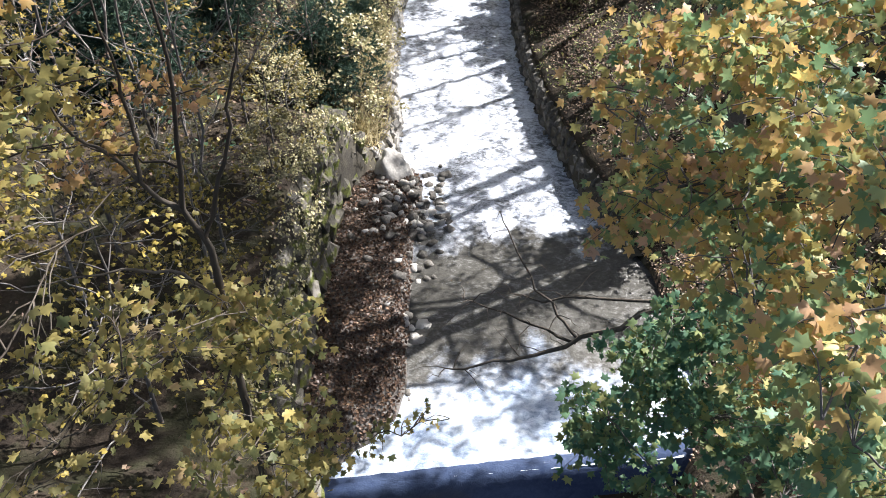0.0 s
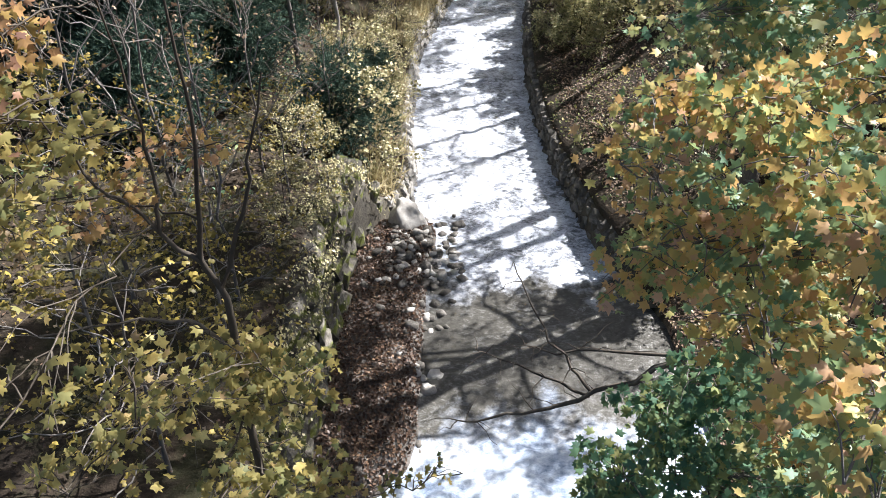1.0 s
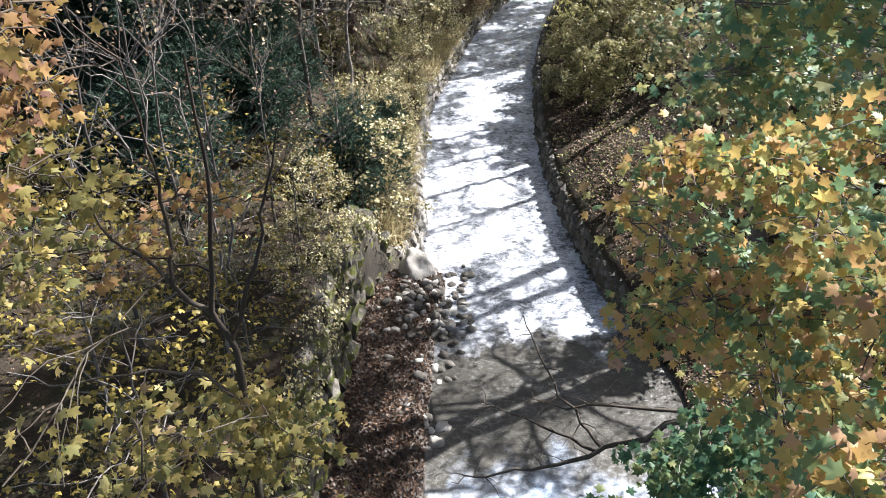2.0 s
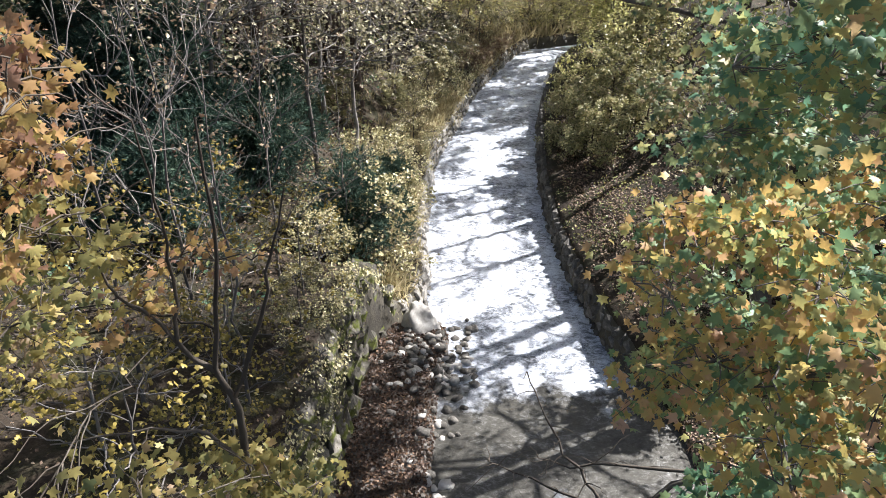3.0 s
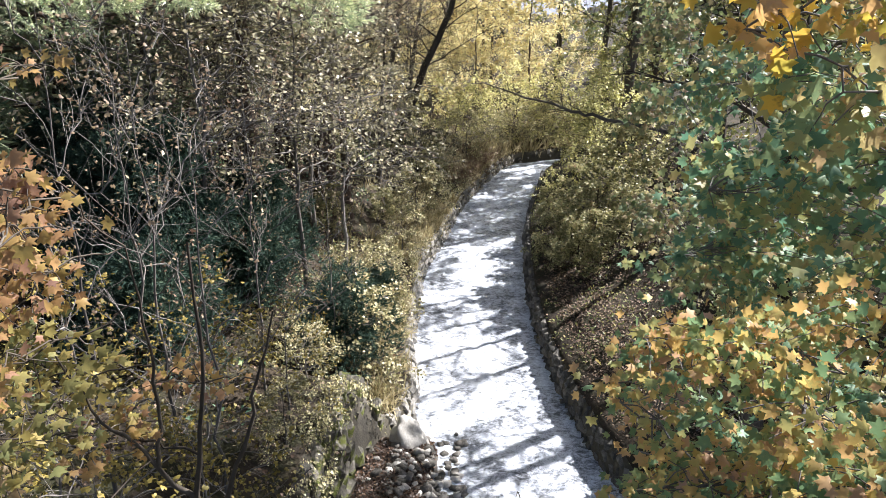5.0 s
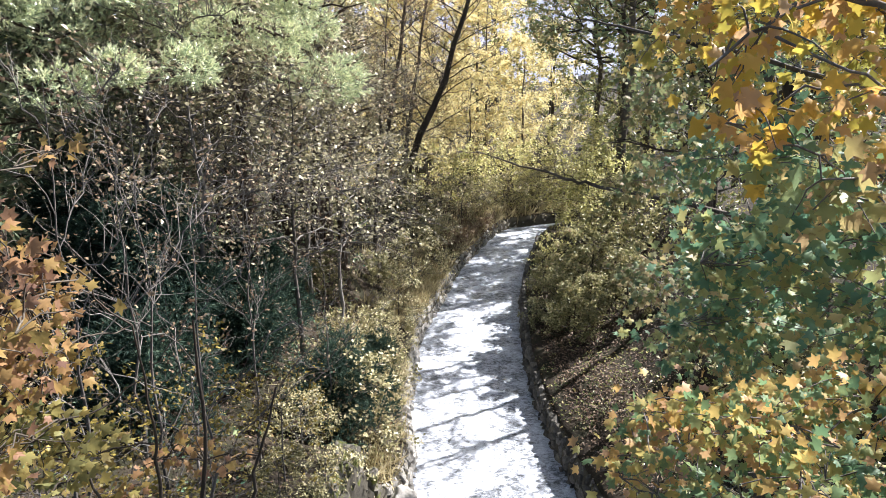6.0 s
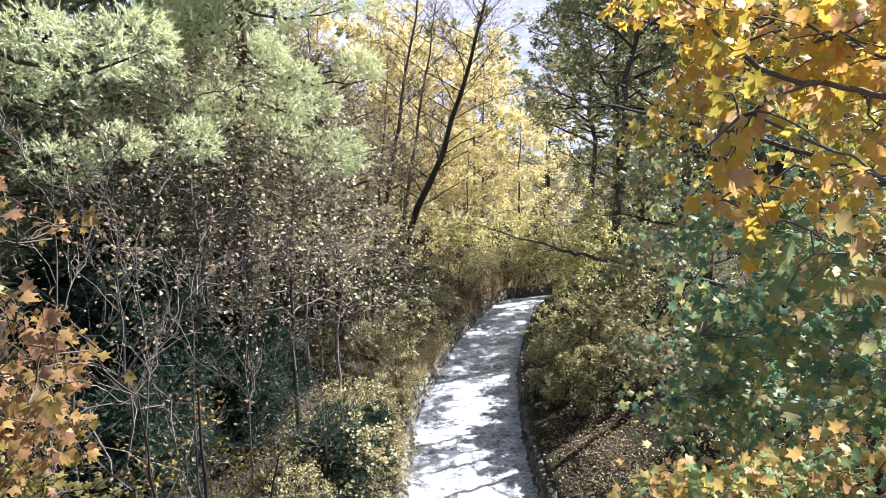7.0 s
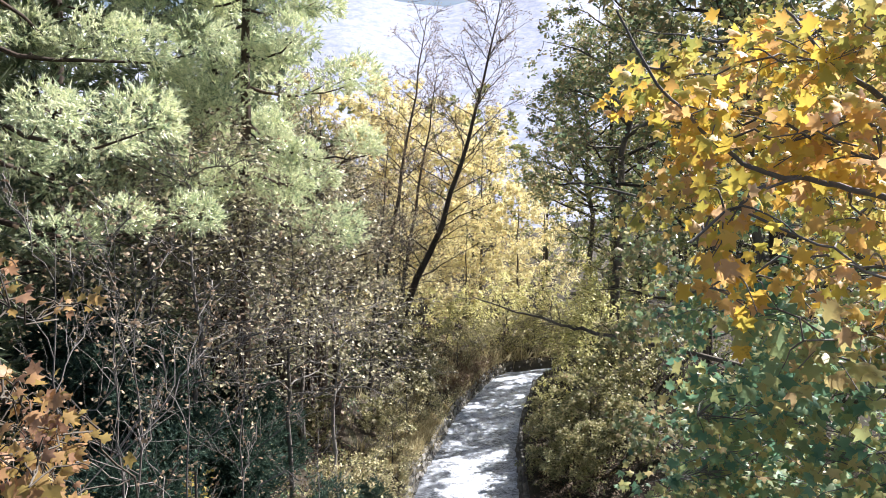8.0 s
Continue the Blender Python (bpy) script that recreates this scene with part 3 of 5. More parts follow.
def cedar(name, label, base, height, radius, spread, seed, low, limbs, group, material, per, size, clumps=3):
    """A Japanese cedar: straight trunk and drooping limbs that end in rounded tufts of sprigs."""
    rng = np.random.default_rng(seed)
    base = np.array(base, float)
    tree = thing(name, base, label, "tree", group)
    s = Soup()
    tube(s, arc(base - np.array([0, 0, 0.4]), base + np.array([0.15, 0.1, height]), 12, 0, 0.003, rng), radius, 0.03, 10)
    part("trunk", s.mesh("trunk", M_CEDAR_BARK), tree)
    spots, ways, fine = [], [], Soup()
    for k in range(limbs):
        f = low + (0.98 - low) * k / limbs
        g = (f - low) / (1 - low)
        p = base + np.array([0.15 * f, 0.1 * f, height * f])
        az = k * 2.4 + rng.uniform(-0.4, 0.4)
        ln = spread * (1 - 0.75 * g) * rng.uniform(0.65, 1.1) * (0.75 + 0.25 * min(1, g * 5))
        side = np.array([math.cos(az), math.sin(az), 0])
        end = p + side * ln + np.array([0, 0, ln * rng.uniform(-0.2, 0.15)])
        limb = arc(p, end, 8, -ln * 0.1, 0.015, rng)
        s = Soup()
        tube(s, limb, 0.05 * (1.2 - g), 0.008, 5)
        part("limb", s.mesh("limb", M_CEDAR_BARK), tree)
        for j in range(clumps):
            q = 1.0 - 0.9 / clumps * j + rng.uniform(-0.1, 0.02)
            a = np.array([np.interp(max(q, 0.15), np.linspace(0, 1, 8), limb[:, c]) for c in range(3)])
            c = a + np.array([rng.normal(0, 0.22), rng.normal(0, 0.22), rng.uniform(-0.15, 0.35)]) * min(1.0, ln * 0.5)
            tube(fine, arc(a - side * 0.3, c, 4, 0.03, 0.03, rng), 0.014, 0.006, 4)
            d = unit(rng.normal(size=(per, 3)) + np.array([0, 0, 0.25]) + side * 0.35)
            r = rng.uniform(0.34, 0.62) * (1.1 - 0.35 * g)
            reach = r * rng.uniform(0.68, 1.0, (per, 1))
            d[:, 2] = np.maximum(d[:, 2], -0.35)
            spots.append(c + d * reach * np.array([1.05, 1.05, 0.9]))
            ways.append(unit(d * 0.8 + side * 0.3 + rng.normal(0, 0.35, (per, 3)) + np.array([0, 0, 0.2])))
    part("branchwork", fine.mesh("branchwork", M_CEDAR_BARK), tree, kind="stuff")
    at, out = np.concatenate(spots), np.concatenate(ways)
    s = Soup()
    pick = rng.integers(4, size=len(at))
    for k in range(4):
        c = pick == k
        turn = frames(unit(rng.normal(size=(c.sum(), 3)) + np.array([0, 0, 0.6])), out[c])
        scatter(s, SPRIG[k], at[c], turn, size * rng.uniform(0.7, 1.25, c.sum()))
    part("crown", s.mesh("crown", material, False), tree, kind="stuff")
    return tree


def spray_tree(name, label, base, trunk, radius, sprays, seed, singles, region, limb_r, boughs=(), bark=M_GREY_BARK):
    """A maple seen close by: limbs reach out to flat sprays of leaves; sprays: centre, reach, thickness, leaf material, leaves, leaf size."""
    rng = np.random.default_rng(seed)
    tree = thing(name, base, label, "tree")
    trunk = np.array(trunk, float)
    s = Soup()
    fine = np.concatenate([arc(a, b, 5, 0, 0.01, rng)[:-1] for a, b in zip(trunk[:-1], trunk[1:])] + [trunk[-1:]])
    tube(s, fine, radius, radius * 0.2, 10)
    part("trunk", s.mesh("trunk", bark), tree)
    left, nodes = singles, [fine]
    for r, points in boughs:
        points = [np.array(q, float) for q in points]
        run = np.concatenate([arc(u, v, 5, 0, 0.03, rng)[:-1] for u, v in zip(points[:-1], points[1:])] + [points[-1:]])
        s = Soup()
        tube(s, run, r, 0.003, 7)
        part("limb", s.mesh("limb", bark), tree)
        nodes.append(run[4:])
    for cx, cy, cz, reach, thick, mat, leaves, size in sprays:
        c = np.array([cx, cy, cz])
        pool = np.concatenate(nodes)
        far = np.linalg.norm(pool - c, axis=1)
        steep = np.abs(pool[:, 2] - cz - 0.05) / np.maximum(far, 0.05)
        cost = far * (1 + 3.0 * np.maximum(steep - 0.35, 0)) + 5.0 * (far < 0.22) + 0.2 * rng.random(len(pool))
        pick_node = int(np.argmin(cost))
        root, thin = pool[pick_node], 1.0 if pick_node < len(fine) else 0.5
        way = unit(c - root)
        end = c + unit(way * np.array([1, 1, 0.3])) * reach * 0.8
        limb = arc(root, end, 10, rng.uniform(-0.05, 0.12) * np.linalg.norm(end - root), 0.035, rng)
        nodes.append(limb[4:])
        s = Soup()
        tube(s, limb, limb_r * thin, 0.003, 6)
        n_tw = max(8, int(leaves / 11))
        at, out, twigs, crown = [], [], Soup(), Soup()
        for j in range(n_tw):
            goal = c + unit(rng.normal(size=3)) * rng.uniform(0.35, 1.0) * np.array([reach, reach, thick])
            k = int(rng.integers(4, 10))
            a = limb[k]
            tw = arc(a, goal, 6, 0.03, 0.025, rng)
            tube(twigs, tw, 0.003, 0.0014, 4)
            m = max(3, int(leaves / n_tw))
            w = rng.uniform(0.35, 1.03, m)
            at.append(np.stack([np.interp(w, np.linspace(0, 1, 6), tw[:, i]) for i in range(3)], -1) + rng.normal(0, 0.035, (m, 3)))
            out.append(np.repeat(unit(goal - a + 1e-6)[None], m, 0))
        holder = part("limb", s.mesh("limb", bark), tree)
        part("branchwork", twigs.mesh("branchwork", bark), holder, kind="stuff")
        at, out = np.concatenate(at), np.concatenate(out)
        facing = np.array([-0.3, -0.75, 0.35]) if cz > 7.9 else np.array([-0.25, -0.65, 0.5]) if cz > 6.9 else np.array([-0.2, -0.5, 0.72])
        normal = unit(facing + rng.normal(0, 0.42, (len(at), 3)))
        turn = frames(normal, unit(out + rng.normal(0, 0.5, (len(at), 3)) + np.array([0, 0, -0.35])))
        scale = size * rng.uniform(0.6, 1.2, len(at))
        pick = rng.choice(4, len(at), p=[0.4, 0.25, 0.25, 0.1])
        near = region(at)
        for i in range(len(at)):
            if near[i] and left > 0:
                ob = new("leaf", LEAF_M[mat][pick[i]])
                ob.parent = tree
                ob.matrix_parent_inverse = tree.matrix_basis.inverted()
                ob.matrix_basis = Matrix.LocRotScale(at[i], Matrix(turn[i].tolist()).to_quaternion(), (scale[i],) * 3)
                left -= 1
                pick[i] = -1
        for k in range(4):
            sel = pick == k
            scatter(crown, MAPLE[k], at[sel], turn[sel], scale[sel])
        if crown.n:
            part("foliage", crown.mesh("foliage", mat), holder, kind="stuff")
    return tree


def leaf_meshes(material):
    out = []
    for sh in MAPLE:
        s = Soup()
        s.put(*sh)
        out.append(s.mesh("leaf", material))
    return out


LEAF_M = {m: leaf_meshes(m) for m in (M_MAPLE_DEEP, M_MAPLE_MIX, M_MAPLE_GOLD, M_MAPLE_YELLOW, M_MAPLE_GREEN, M_MAPLE_OLIVE, M_MAPLE_ORANGE, M_MAPLE_DULL)}
DEP, MIX, GLD, YEL, GRN, OLV, ORG, DUL = M_MAPLE_DEEP, M_MAPLE_MIX, M_MAPLE_GOLD, M_MAPLE_YELLOW, M_MAPLE_GREEN, M_MAPLE_OLIVE, M_MAPLE_ORANGE, M_MAPLE_DULL


def on_ground(x, y, sink=0.0):
    return (x, y, float(ground_z(x, y)) - sink)


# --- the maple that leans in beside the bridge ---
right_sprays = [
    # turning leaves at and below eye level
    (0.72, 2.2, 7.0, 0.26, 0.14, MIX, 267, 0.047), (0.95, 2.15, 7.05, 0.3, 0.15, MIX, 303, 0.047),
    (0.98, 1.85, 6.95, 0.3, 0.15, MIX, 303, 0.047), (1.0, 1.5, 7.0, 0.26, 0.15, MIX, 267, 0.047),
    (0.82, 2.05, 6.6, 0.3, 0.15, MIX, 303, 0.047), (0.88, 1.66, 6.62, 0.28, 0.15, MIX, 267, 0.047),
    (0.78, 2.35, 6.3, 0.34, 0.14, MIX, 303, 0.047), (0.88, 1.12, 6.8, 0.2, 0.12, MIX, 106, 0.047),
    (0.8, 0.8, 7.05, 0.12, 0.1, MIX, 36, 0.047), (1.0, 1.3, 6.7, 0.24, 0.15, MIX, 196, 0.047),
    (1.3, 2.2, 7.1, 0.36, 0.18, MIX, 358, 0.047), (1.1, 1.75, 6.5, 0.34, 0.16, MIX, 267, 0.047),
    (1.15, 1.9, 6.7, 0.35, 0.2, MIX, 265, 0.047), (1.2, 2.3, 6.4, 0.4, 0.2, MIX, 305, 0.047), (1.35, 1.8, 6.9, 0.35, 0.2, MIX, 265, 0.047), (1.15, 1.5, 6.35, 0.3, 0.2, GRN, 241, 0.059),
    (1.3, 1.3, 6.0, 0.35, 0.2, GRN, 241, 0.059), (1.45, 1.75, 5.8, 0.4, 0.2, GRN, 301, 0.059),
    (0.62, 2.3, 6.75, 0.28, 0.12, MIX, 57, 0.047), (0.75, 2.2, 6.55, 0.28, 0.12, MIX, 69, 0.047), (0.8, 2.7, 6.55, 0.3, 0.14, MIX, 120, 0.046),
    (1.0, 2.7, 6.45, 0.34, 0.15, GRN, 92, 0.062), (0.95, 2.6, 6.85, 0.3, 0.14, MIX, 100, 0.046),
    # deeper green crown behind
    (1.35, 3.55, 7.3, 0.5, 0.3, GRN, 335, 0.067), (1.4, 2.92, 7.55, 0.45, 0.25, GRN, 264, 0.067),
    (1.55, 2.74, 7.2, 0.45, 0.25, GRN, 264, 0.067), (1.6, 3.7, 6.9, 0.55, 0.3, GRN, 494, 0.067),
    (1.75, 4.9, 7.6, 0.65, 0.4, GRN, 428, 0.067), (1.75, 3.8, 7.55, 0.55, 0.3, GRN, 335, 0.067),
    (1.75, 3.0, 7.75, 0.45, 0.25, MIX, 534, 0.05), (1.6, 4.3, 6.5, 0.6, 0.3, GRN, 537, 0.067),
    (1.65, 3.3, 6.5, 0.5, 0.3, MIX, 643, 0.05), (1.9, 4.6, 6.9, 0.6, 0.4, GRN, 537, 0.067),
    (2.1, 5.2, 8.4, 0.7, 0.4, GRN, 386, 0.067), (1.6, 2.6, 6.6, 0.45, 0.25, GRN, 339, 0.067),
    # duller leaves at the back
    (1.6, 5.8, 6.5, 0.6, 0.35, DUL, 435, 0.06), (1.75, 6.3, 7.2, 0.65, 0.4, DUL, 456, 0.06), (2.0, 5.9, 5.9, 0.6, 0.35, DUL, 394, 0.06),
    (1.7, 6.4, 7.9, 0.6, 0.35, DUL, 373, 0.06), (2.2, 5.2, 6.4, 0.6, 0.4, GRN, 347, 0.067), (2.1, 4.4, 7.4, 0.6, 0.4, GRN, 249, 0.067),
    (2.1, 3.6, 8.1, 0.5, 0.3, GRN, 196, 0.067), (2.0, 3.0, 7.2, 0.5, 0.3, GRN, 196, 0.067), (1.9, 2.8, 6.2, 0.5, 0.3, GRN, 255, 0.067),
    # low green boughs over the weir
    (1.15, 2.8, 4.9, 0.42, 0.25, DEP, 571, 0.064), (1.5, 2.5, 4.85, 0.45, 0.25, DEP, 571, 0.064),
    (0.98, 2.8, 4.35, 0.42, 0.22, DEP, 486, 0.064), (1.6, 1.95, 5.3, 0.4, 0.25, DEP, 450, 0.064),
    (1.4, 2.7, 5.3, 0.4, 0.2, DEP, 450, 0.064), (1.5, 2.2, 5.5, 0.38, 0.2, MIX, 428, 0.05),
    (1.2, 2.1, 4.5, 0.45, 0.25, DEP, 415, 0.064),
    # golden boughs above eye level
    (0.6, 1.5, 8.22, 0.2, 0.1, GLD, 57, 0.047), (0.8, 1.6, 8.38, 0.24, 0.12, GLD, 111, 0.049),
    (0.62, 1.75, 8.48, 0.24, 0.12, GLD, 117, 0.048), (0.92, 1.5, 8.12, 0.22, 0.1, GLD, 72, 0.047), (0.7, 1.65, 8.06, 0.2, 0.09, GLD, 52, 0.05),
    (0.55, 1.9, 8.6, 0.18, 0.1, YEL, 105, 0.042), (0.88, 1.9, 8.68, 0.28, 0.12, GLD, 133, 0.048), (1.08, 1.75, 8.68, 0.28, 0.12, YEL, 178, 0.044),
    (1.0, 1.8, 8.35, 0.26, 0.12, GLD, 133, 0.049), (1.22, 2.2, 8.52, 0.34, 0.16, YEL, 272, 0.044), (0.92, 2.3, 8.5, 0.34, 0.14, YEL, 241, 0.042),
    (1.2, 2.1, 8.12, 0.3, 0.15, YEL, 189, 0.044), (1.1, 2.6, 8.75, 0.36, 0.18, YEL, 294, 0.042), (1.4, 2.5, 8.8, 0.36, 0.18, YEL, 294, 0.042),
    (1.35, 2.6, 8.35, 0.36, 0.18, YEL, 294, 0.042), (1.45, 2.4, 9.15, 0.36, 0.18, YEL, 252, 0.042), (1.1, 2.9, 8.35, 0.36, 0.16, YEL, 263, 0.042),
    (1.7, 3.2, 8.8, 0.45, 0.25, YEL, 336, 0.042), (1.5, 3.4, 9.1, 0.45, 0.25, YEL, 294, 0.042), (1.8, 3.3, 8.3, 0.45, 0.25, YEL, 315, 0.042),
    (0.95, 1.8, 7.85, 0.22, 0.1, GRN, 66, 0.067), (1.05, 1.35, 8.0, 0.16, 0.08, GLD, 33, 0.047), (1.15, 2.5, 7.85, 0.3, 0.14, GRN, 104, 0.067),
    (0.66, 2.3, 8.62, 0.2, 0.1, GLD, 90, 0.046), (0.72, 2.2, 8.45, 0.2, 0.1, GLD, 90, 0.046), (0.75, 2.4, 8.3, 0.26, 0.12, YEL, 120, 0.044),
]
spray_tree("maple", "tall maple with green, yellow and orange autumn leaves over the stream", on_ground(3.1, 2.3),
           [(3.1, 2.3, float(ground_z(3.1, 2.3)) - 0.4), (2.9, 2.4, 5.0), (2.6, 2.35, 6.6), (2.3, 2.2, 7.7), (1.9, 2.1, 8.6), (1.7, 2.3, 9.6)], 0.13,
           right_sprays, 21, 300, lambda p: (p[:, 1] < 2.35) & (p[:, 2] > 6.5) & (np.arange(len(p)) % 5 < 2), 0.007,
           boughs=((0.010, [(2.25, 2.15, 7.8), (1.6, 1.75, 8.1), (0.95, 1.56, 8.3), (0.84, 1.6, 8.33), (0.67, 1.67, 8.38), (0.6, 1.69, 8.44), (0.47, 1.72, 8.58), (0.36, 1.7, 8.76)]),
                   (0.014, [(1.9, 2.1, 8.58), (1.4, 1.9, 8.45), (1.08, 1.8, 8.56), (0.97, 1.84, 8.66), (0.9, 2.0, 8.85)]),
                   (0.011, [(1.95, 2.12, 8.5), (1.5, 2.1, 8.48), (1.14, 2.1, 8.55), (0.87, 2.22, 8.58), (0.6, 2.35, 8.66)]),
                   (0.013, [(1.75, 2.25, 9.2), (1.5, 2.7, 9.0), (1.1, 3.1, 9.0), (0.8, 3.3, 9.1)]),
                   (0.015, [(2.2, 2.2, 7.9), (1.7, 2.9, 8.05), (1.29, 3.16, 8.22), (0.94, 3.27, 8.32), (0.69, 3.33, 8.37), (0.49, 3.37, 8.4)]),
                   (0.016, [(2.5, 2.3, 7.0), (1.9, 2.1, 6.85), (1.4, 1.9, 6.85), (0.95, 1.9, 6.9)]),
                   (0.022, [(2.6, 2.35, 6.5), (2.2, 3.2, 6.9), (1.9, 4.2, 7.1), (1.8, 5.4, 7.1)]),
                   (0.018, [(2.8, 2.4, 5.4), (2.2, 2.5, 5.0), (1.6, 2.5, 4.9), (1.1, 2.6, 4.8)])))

# --- the maple sapling on the other side ---
left_sprays = [
    (-1.3, 2.0, 7.1, 0.28, 0.15, OLV, 62, 0.05), (-1.3, 2.25, 6.85, 0.3, 0.14, OLV, 76, 0.05),
    (-1.3, 1.9, 6.9, 0.26, 0.14, OLV, 62, 0.05), (-1.2, 1.5, 6.5, 0.22, 0.1, OLV, 39, 0.05),
    (-1.1, 1.85, 6.2, 0.3, 0.14, OLV, 55, 0.05), (-0.92, 2.2, 5.95, 0.28, 0.14, OLV, 136, 0.05),
    (-0.82, 2.25, 5.8, 0.24, 0.14, OLV, 114, 0.05), (-1.2, 1.75, 5.9, 0.34, 0.16, OLV, 69, 0.05),
    (-0.88, 1.75, 5.6, 0.3, 0.15, OLV, 157, 0.05), (-0.72, 1.85, 5.35, 0.26, 0.14, OLV, 125, 0.05),
    (-1.35, 1.55, 5.8, 0.3, 0.16, OLV, 55, 0.05), (-1.0, 1.85, 6.05, 0.26, 0.12, OLV, 77, 0.05),
    (-1.3, 2.3, 5.6, 0.35, 0.2, OLV, 65, 0.05),
    (-1.2, 1.8, 7.68, 0.2, 0.13, ORG, 69, 0.046), (-1.3, 2.05, 7.25, 0.26, 0.14, ORG, 103, 0.046),
    (-1.3, 1.75, 7.1, 0.22, 0.12, ORG, 77, 0.046), (-1.3, 2.05, 7.5, 0.2, 0.12, ORG, 63, 0.046),
    (-1.12, 1.6, 7.8, 0.14, 0.1, ORG, 39, 0.046), (-1.25, 1.75, 8.05, 0.16, 0.1, ORG, 31, 0.046),
    (-1.08, 1.65, 7.6, 0.14, 0.1, ORG, 40, 0.046), (-1.45, 2.5, 7.9, 0.18, 0.12, ORG, 22, 0.046),
    (-1.45, 1.95, 7.3, 0.3, 0.2, ORG, 133, 0.046), (-1.4, 2.1, 6.95, 0.32, 0.18, OLV, 114, 0.05), (-1.55, 2.2, 6.6, 0.35, 0.2, OLV, 125, 0.05),
    (-1.2, 2.3, 6.6, 0.3, 0.16, ORG, 89, 0.046), (-1.0, 2.45, 6.75, 0.22, 0.14, ORG, 52, 0.046), (-1.3, 1.75, 7.45, 0.22, 0.16, ORG, 89, 0.046),
    (-0.62, 2.2, 5.2, 0.28, 0.15, OLV, 120, 0.05), (-0.75, 2.5, 5.5, 0.3, 0.15, OLV, 130, 0.05),
    (-0.85, 2.2, 5.75, 0.3, 0.16, OLV, 130, 0.05), (-0.6, 2.0, 5.0, 0.26, 0.14, OLV, 110, 0.05), (-0.95, 2.4, 5.2, 0.3, 0.15, OLV, 110, 0.05),
    (-0.36, 2.3, 4.98, 0.2, 0.1, OLV, 40, 0.04), (-0.1, 2.35, 5.02, 0.18, 0.1, OLV, 20, 0.04),
]
spray_tree("maple_sapling", "slender grey maple sapling with sparse olive, yellow and orange leaves", on_ground(-0.85, 2.1),
           [(-0.85, 2.1, float(ground_z(-0.85, 2.1)) - 0.3), (-0.88, 2.2, 5.2), (-0.91, 2.3, 6.04), (-0.91, 2.3, 6.18), (-0.98, 2.3, 6.37), (-0.95, 2.3, 6.55), (-0.9, 2.3, 6.96), (-0.93, 2.35, 7.35)], 0.021,
           left_sprays, 22, 300, lambda p: (p[:, 2] > 5.3) & (np.arange(len(p)) % 5 < 1), 0.0055,
           boughs=((0.012, [(-0.98, 2.3, 6.36), (-1.05, 2.28, 6.43), (-1.13, 2.25, 6.6), (-1.24, 2.2, 6.74), (-1.3, 2.1, 7.05)]),
                   (0.011, [(-0.92, 2.3, 6.24), (-0.8, 2.35, 6.55), (-0.74, 2.38, 6.82), (-0.67, 2.4, 7.08)]),
                   (0.009, [(-1.09, 2.26, 6.52), (-1.08, 2.3, 6.7), (-1.08, 2.3, 6.98), (-1.12, 2.3, 7.35)]),
                   (0.01, [(-0.9, 2.28, 5.9), (-1.02, 2.24, 6.1), (-1.2, 2.15, 6.2), (-1.5, 2.0, 6.24)])), bark=M_BARK)


def repeat(tree, places):
    for x, y, turn, k in places:
        copy_thing(tree, Matrix.Translation(on_ground(x, y)) @ Matrix.Rotation(radians(turn), 4, "Z") @ Matrix.Scale(k, 4))


# --- bare bough hanging over the water ---
def bough():
    rng = np.random.default_rng(77)
    base = on_ground(3.5, 4.0)
    tree = thing("leaning_snag", base, "dark leafless leaning tree with a long bough over the water", "tree")

    def run(points, n=4):
        points = [np.array(p, float) for p in points]
        return np.concatenate([arc(a, b, n, 0, 0.05, rng)[:-1] for a, b in zip(points[:-1], points[1:])] + [points[-1][None]])

    for name, points, r0, r1 in (
            ("trunk", [(3.5, 4.0, base[2] - 0.3), (3.2, 3.95, base[2] + 0.7), (2.4, 3.9, 4.75), (1.58, 3.86, 4.41)], 0.07, 0.035),
            ("limb", [(1.6, 3.86, 4.42), (1.14, 3.89, 4.14), (0.74, 3.89, 3.93), (0.5, 3.9, 3.83), (0.16, 3.91, 3.73), (-0.05, 3.97, 3.7)], 0.024, 0.004),
            ("limb", [(0.98, 3.89, 4.03), (0.66, 4.06, 4.06), (0.42, 4.18, 4.09), (0.16, 4.29, 4.11)], 0.012, 0.004),
            ("limb", [(1.0, 3.9, 4.06), (0.85, 4.06, 4.15), (0.67, 4.3, 4.33), (0.52, 4.52, 4.53), (0.44, 4.66, 4.67)], 0.013, 0.004),
            ("limb", [(1.7, 3.87, 4.47), (1.22, 4.03, 4.34), (0.75, 4.15, 4.2), (0.52, 4.25, 4.2)], 0.015, 0.004)):
        s = Soup()
        pts = run(points)
        tube(s, pts, r0, r1, 7)
        holder = part(name, s.mesh(name, M_BARK), tree)
        if name == "limb":
            tw = Soup()
            for k in range(9):
                a = pts[int(rng.integers(3, len(pts)))]
                d = unit(rng.normal(size=3) * np.array([1, 1, 0.5]) + np.array([-0.5, 0, 0])) * rng.uniform(0.12, 0.4)
                tube(tw, arc(a, a + d, 5, 0.02, 0.05, rng), 0.005, 0.0015, 4)
            part("branchwork", tw.mesh("branchwork", M_BARK), holder, kind="stuff")


bough()

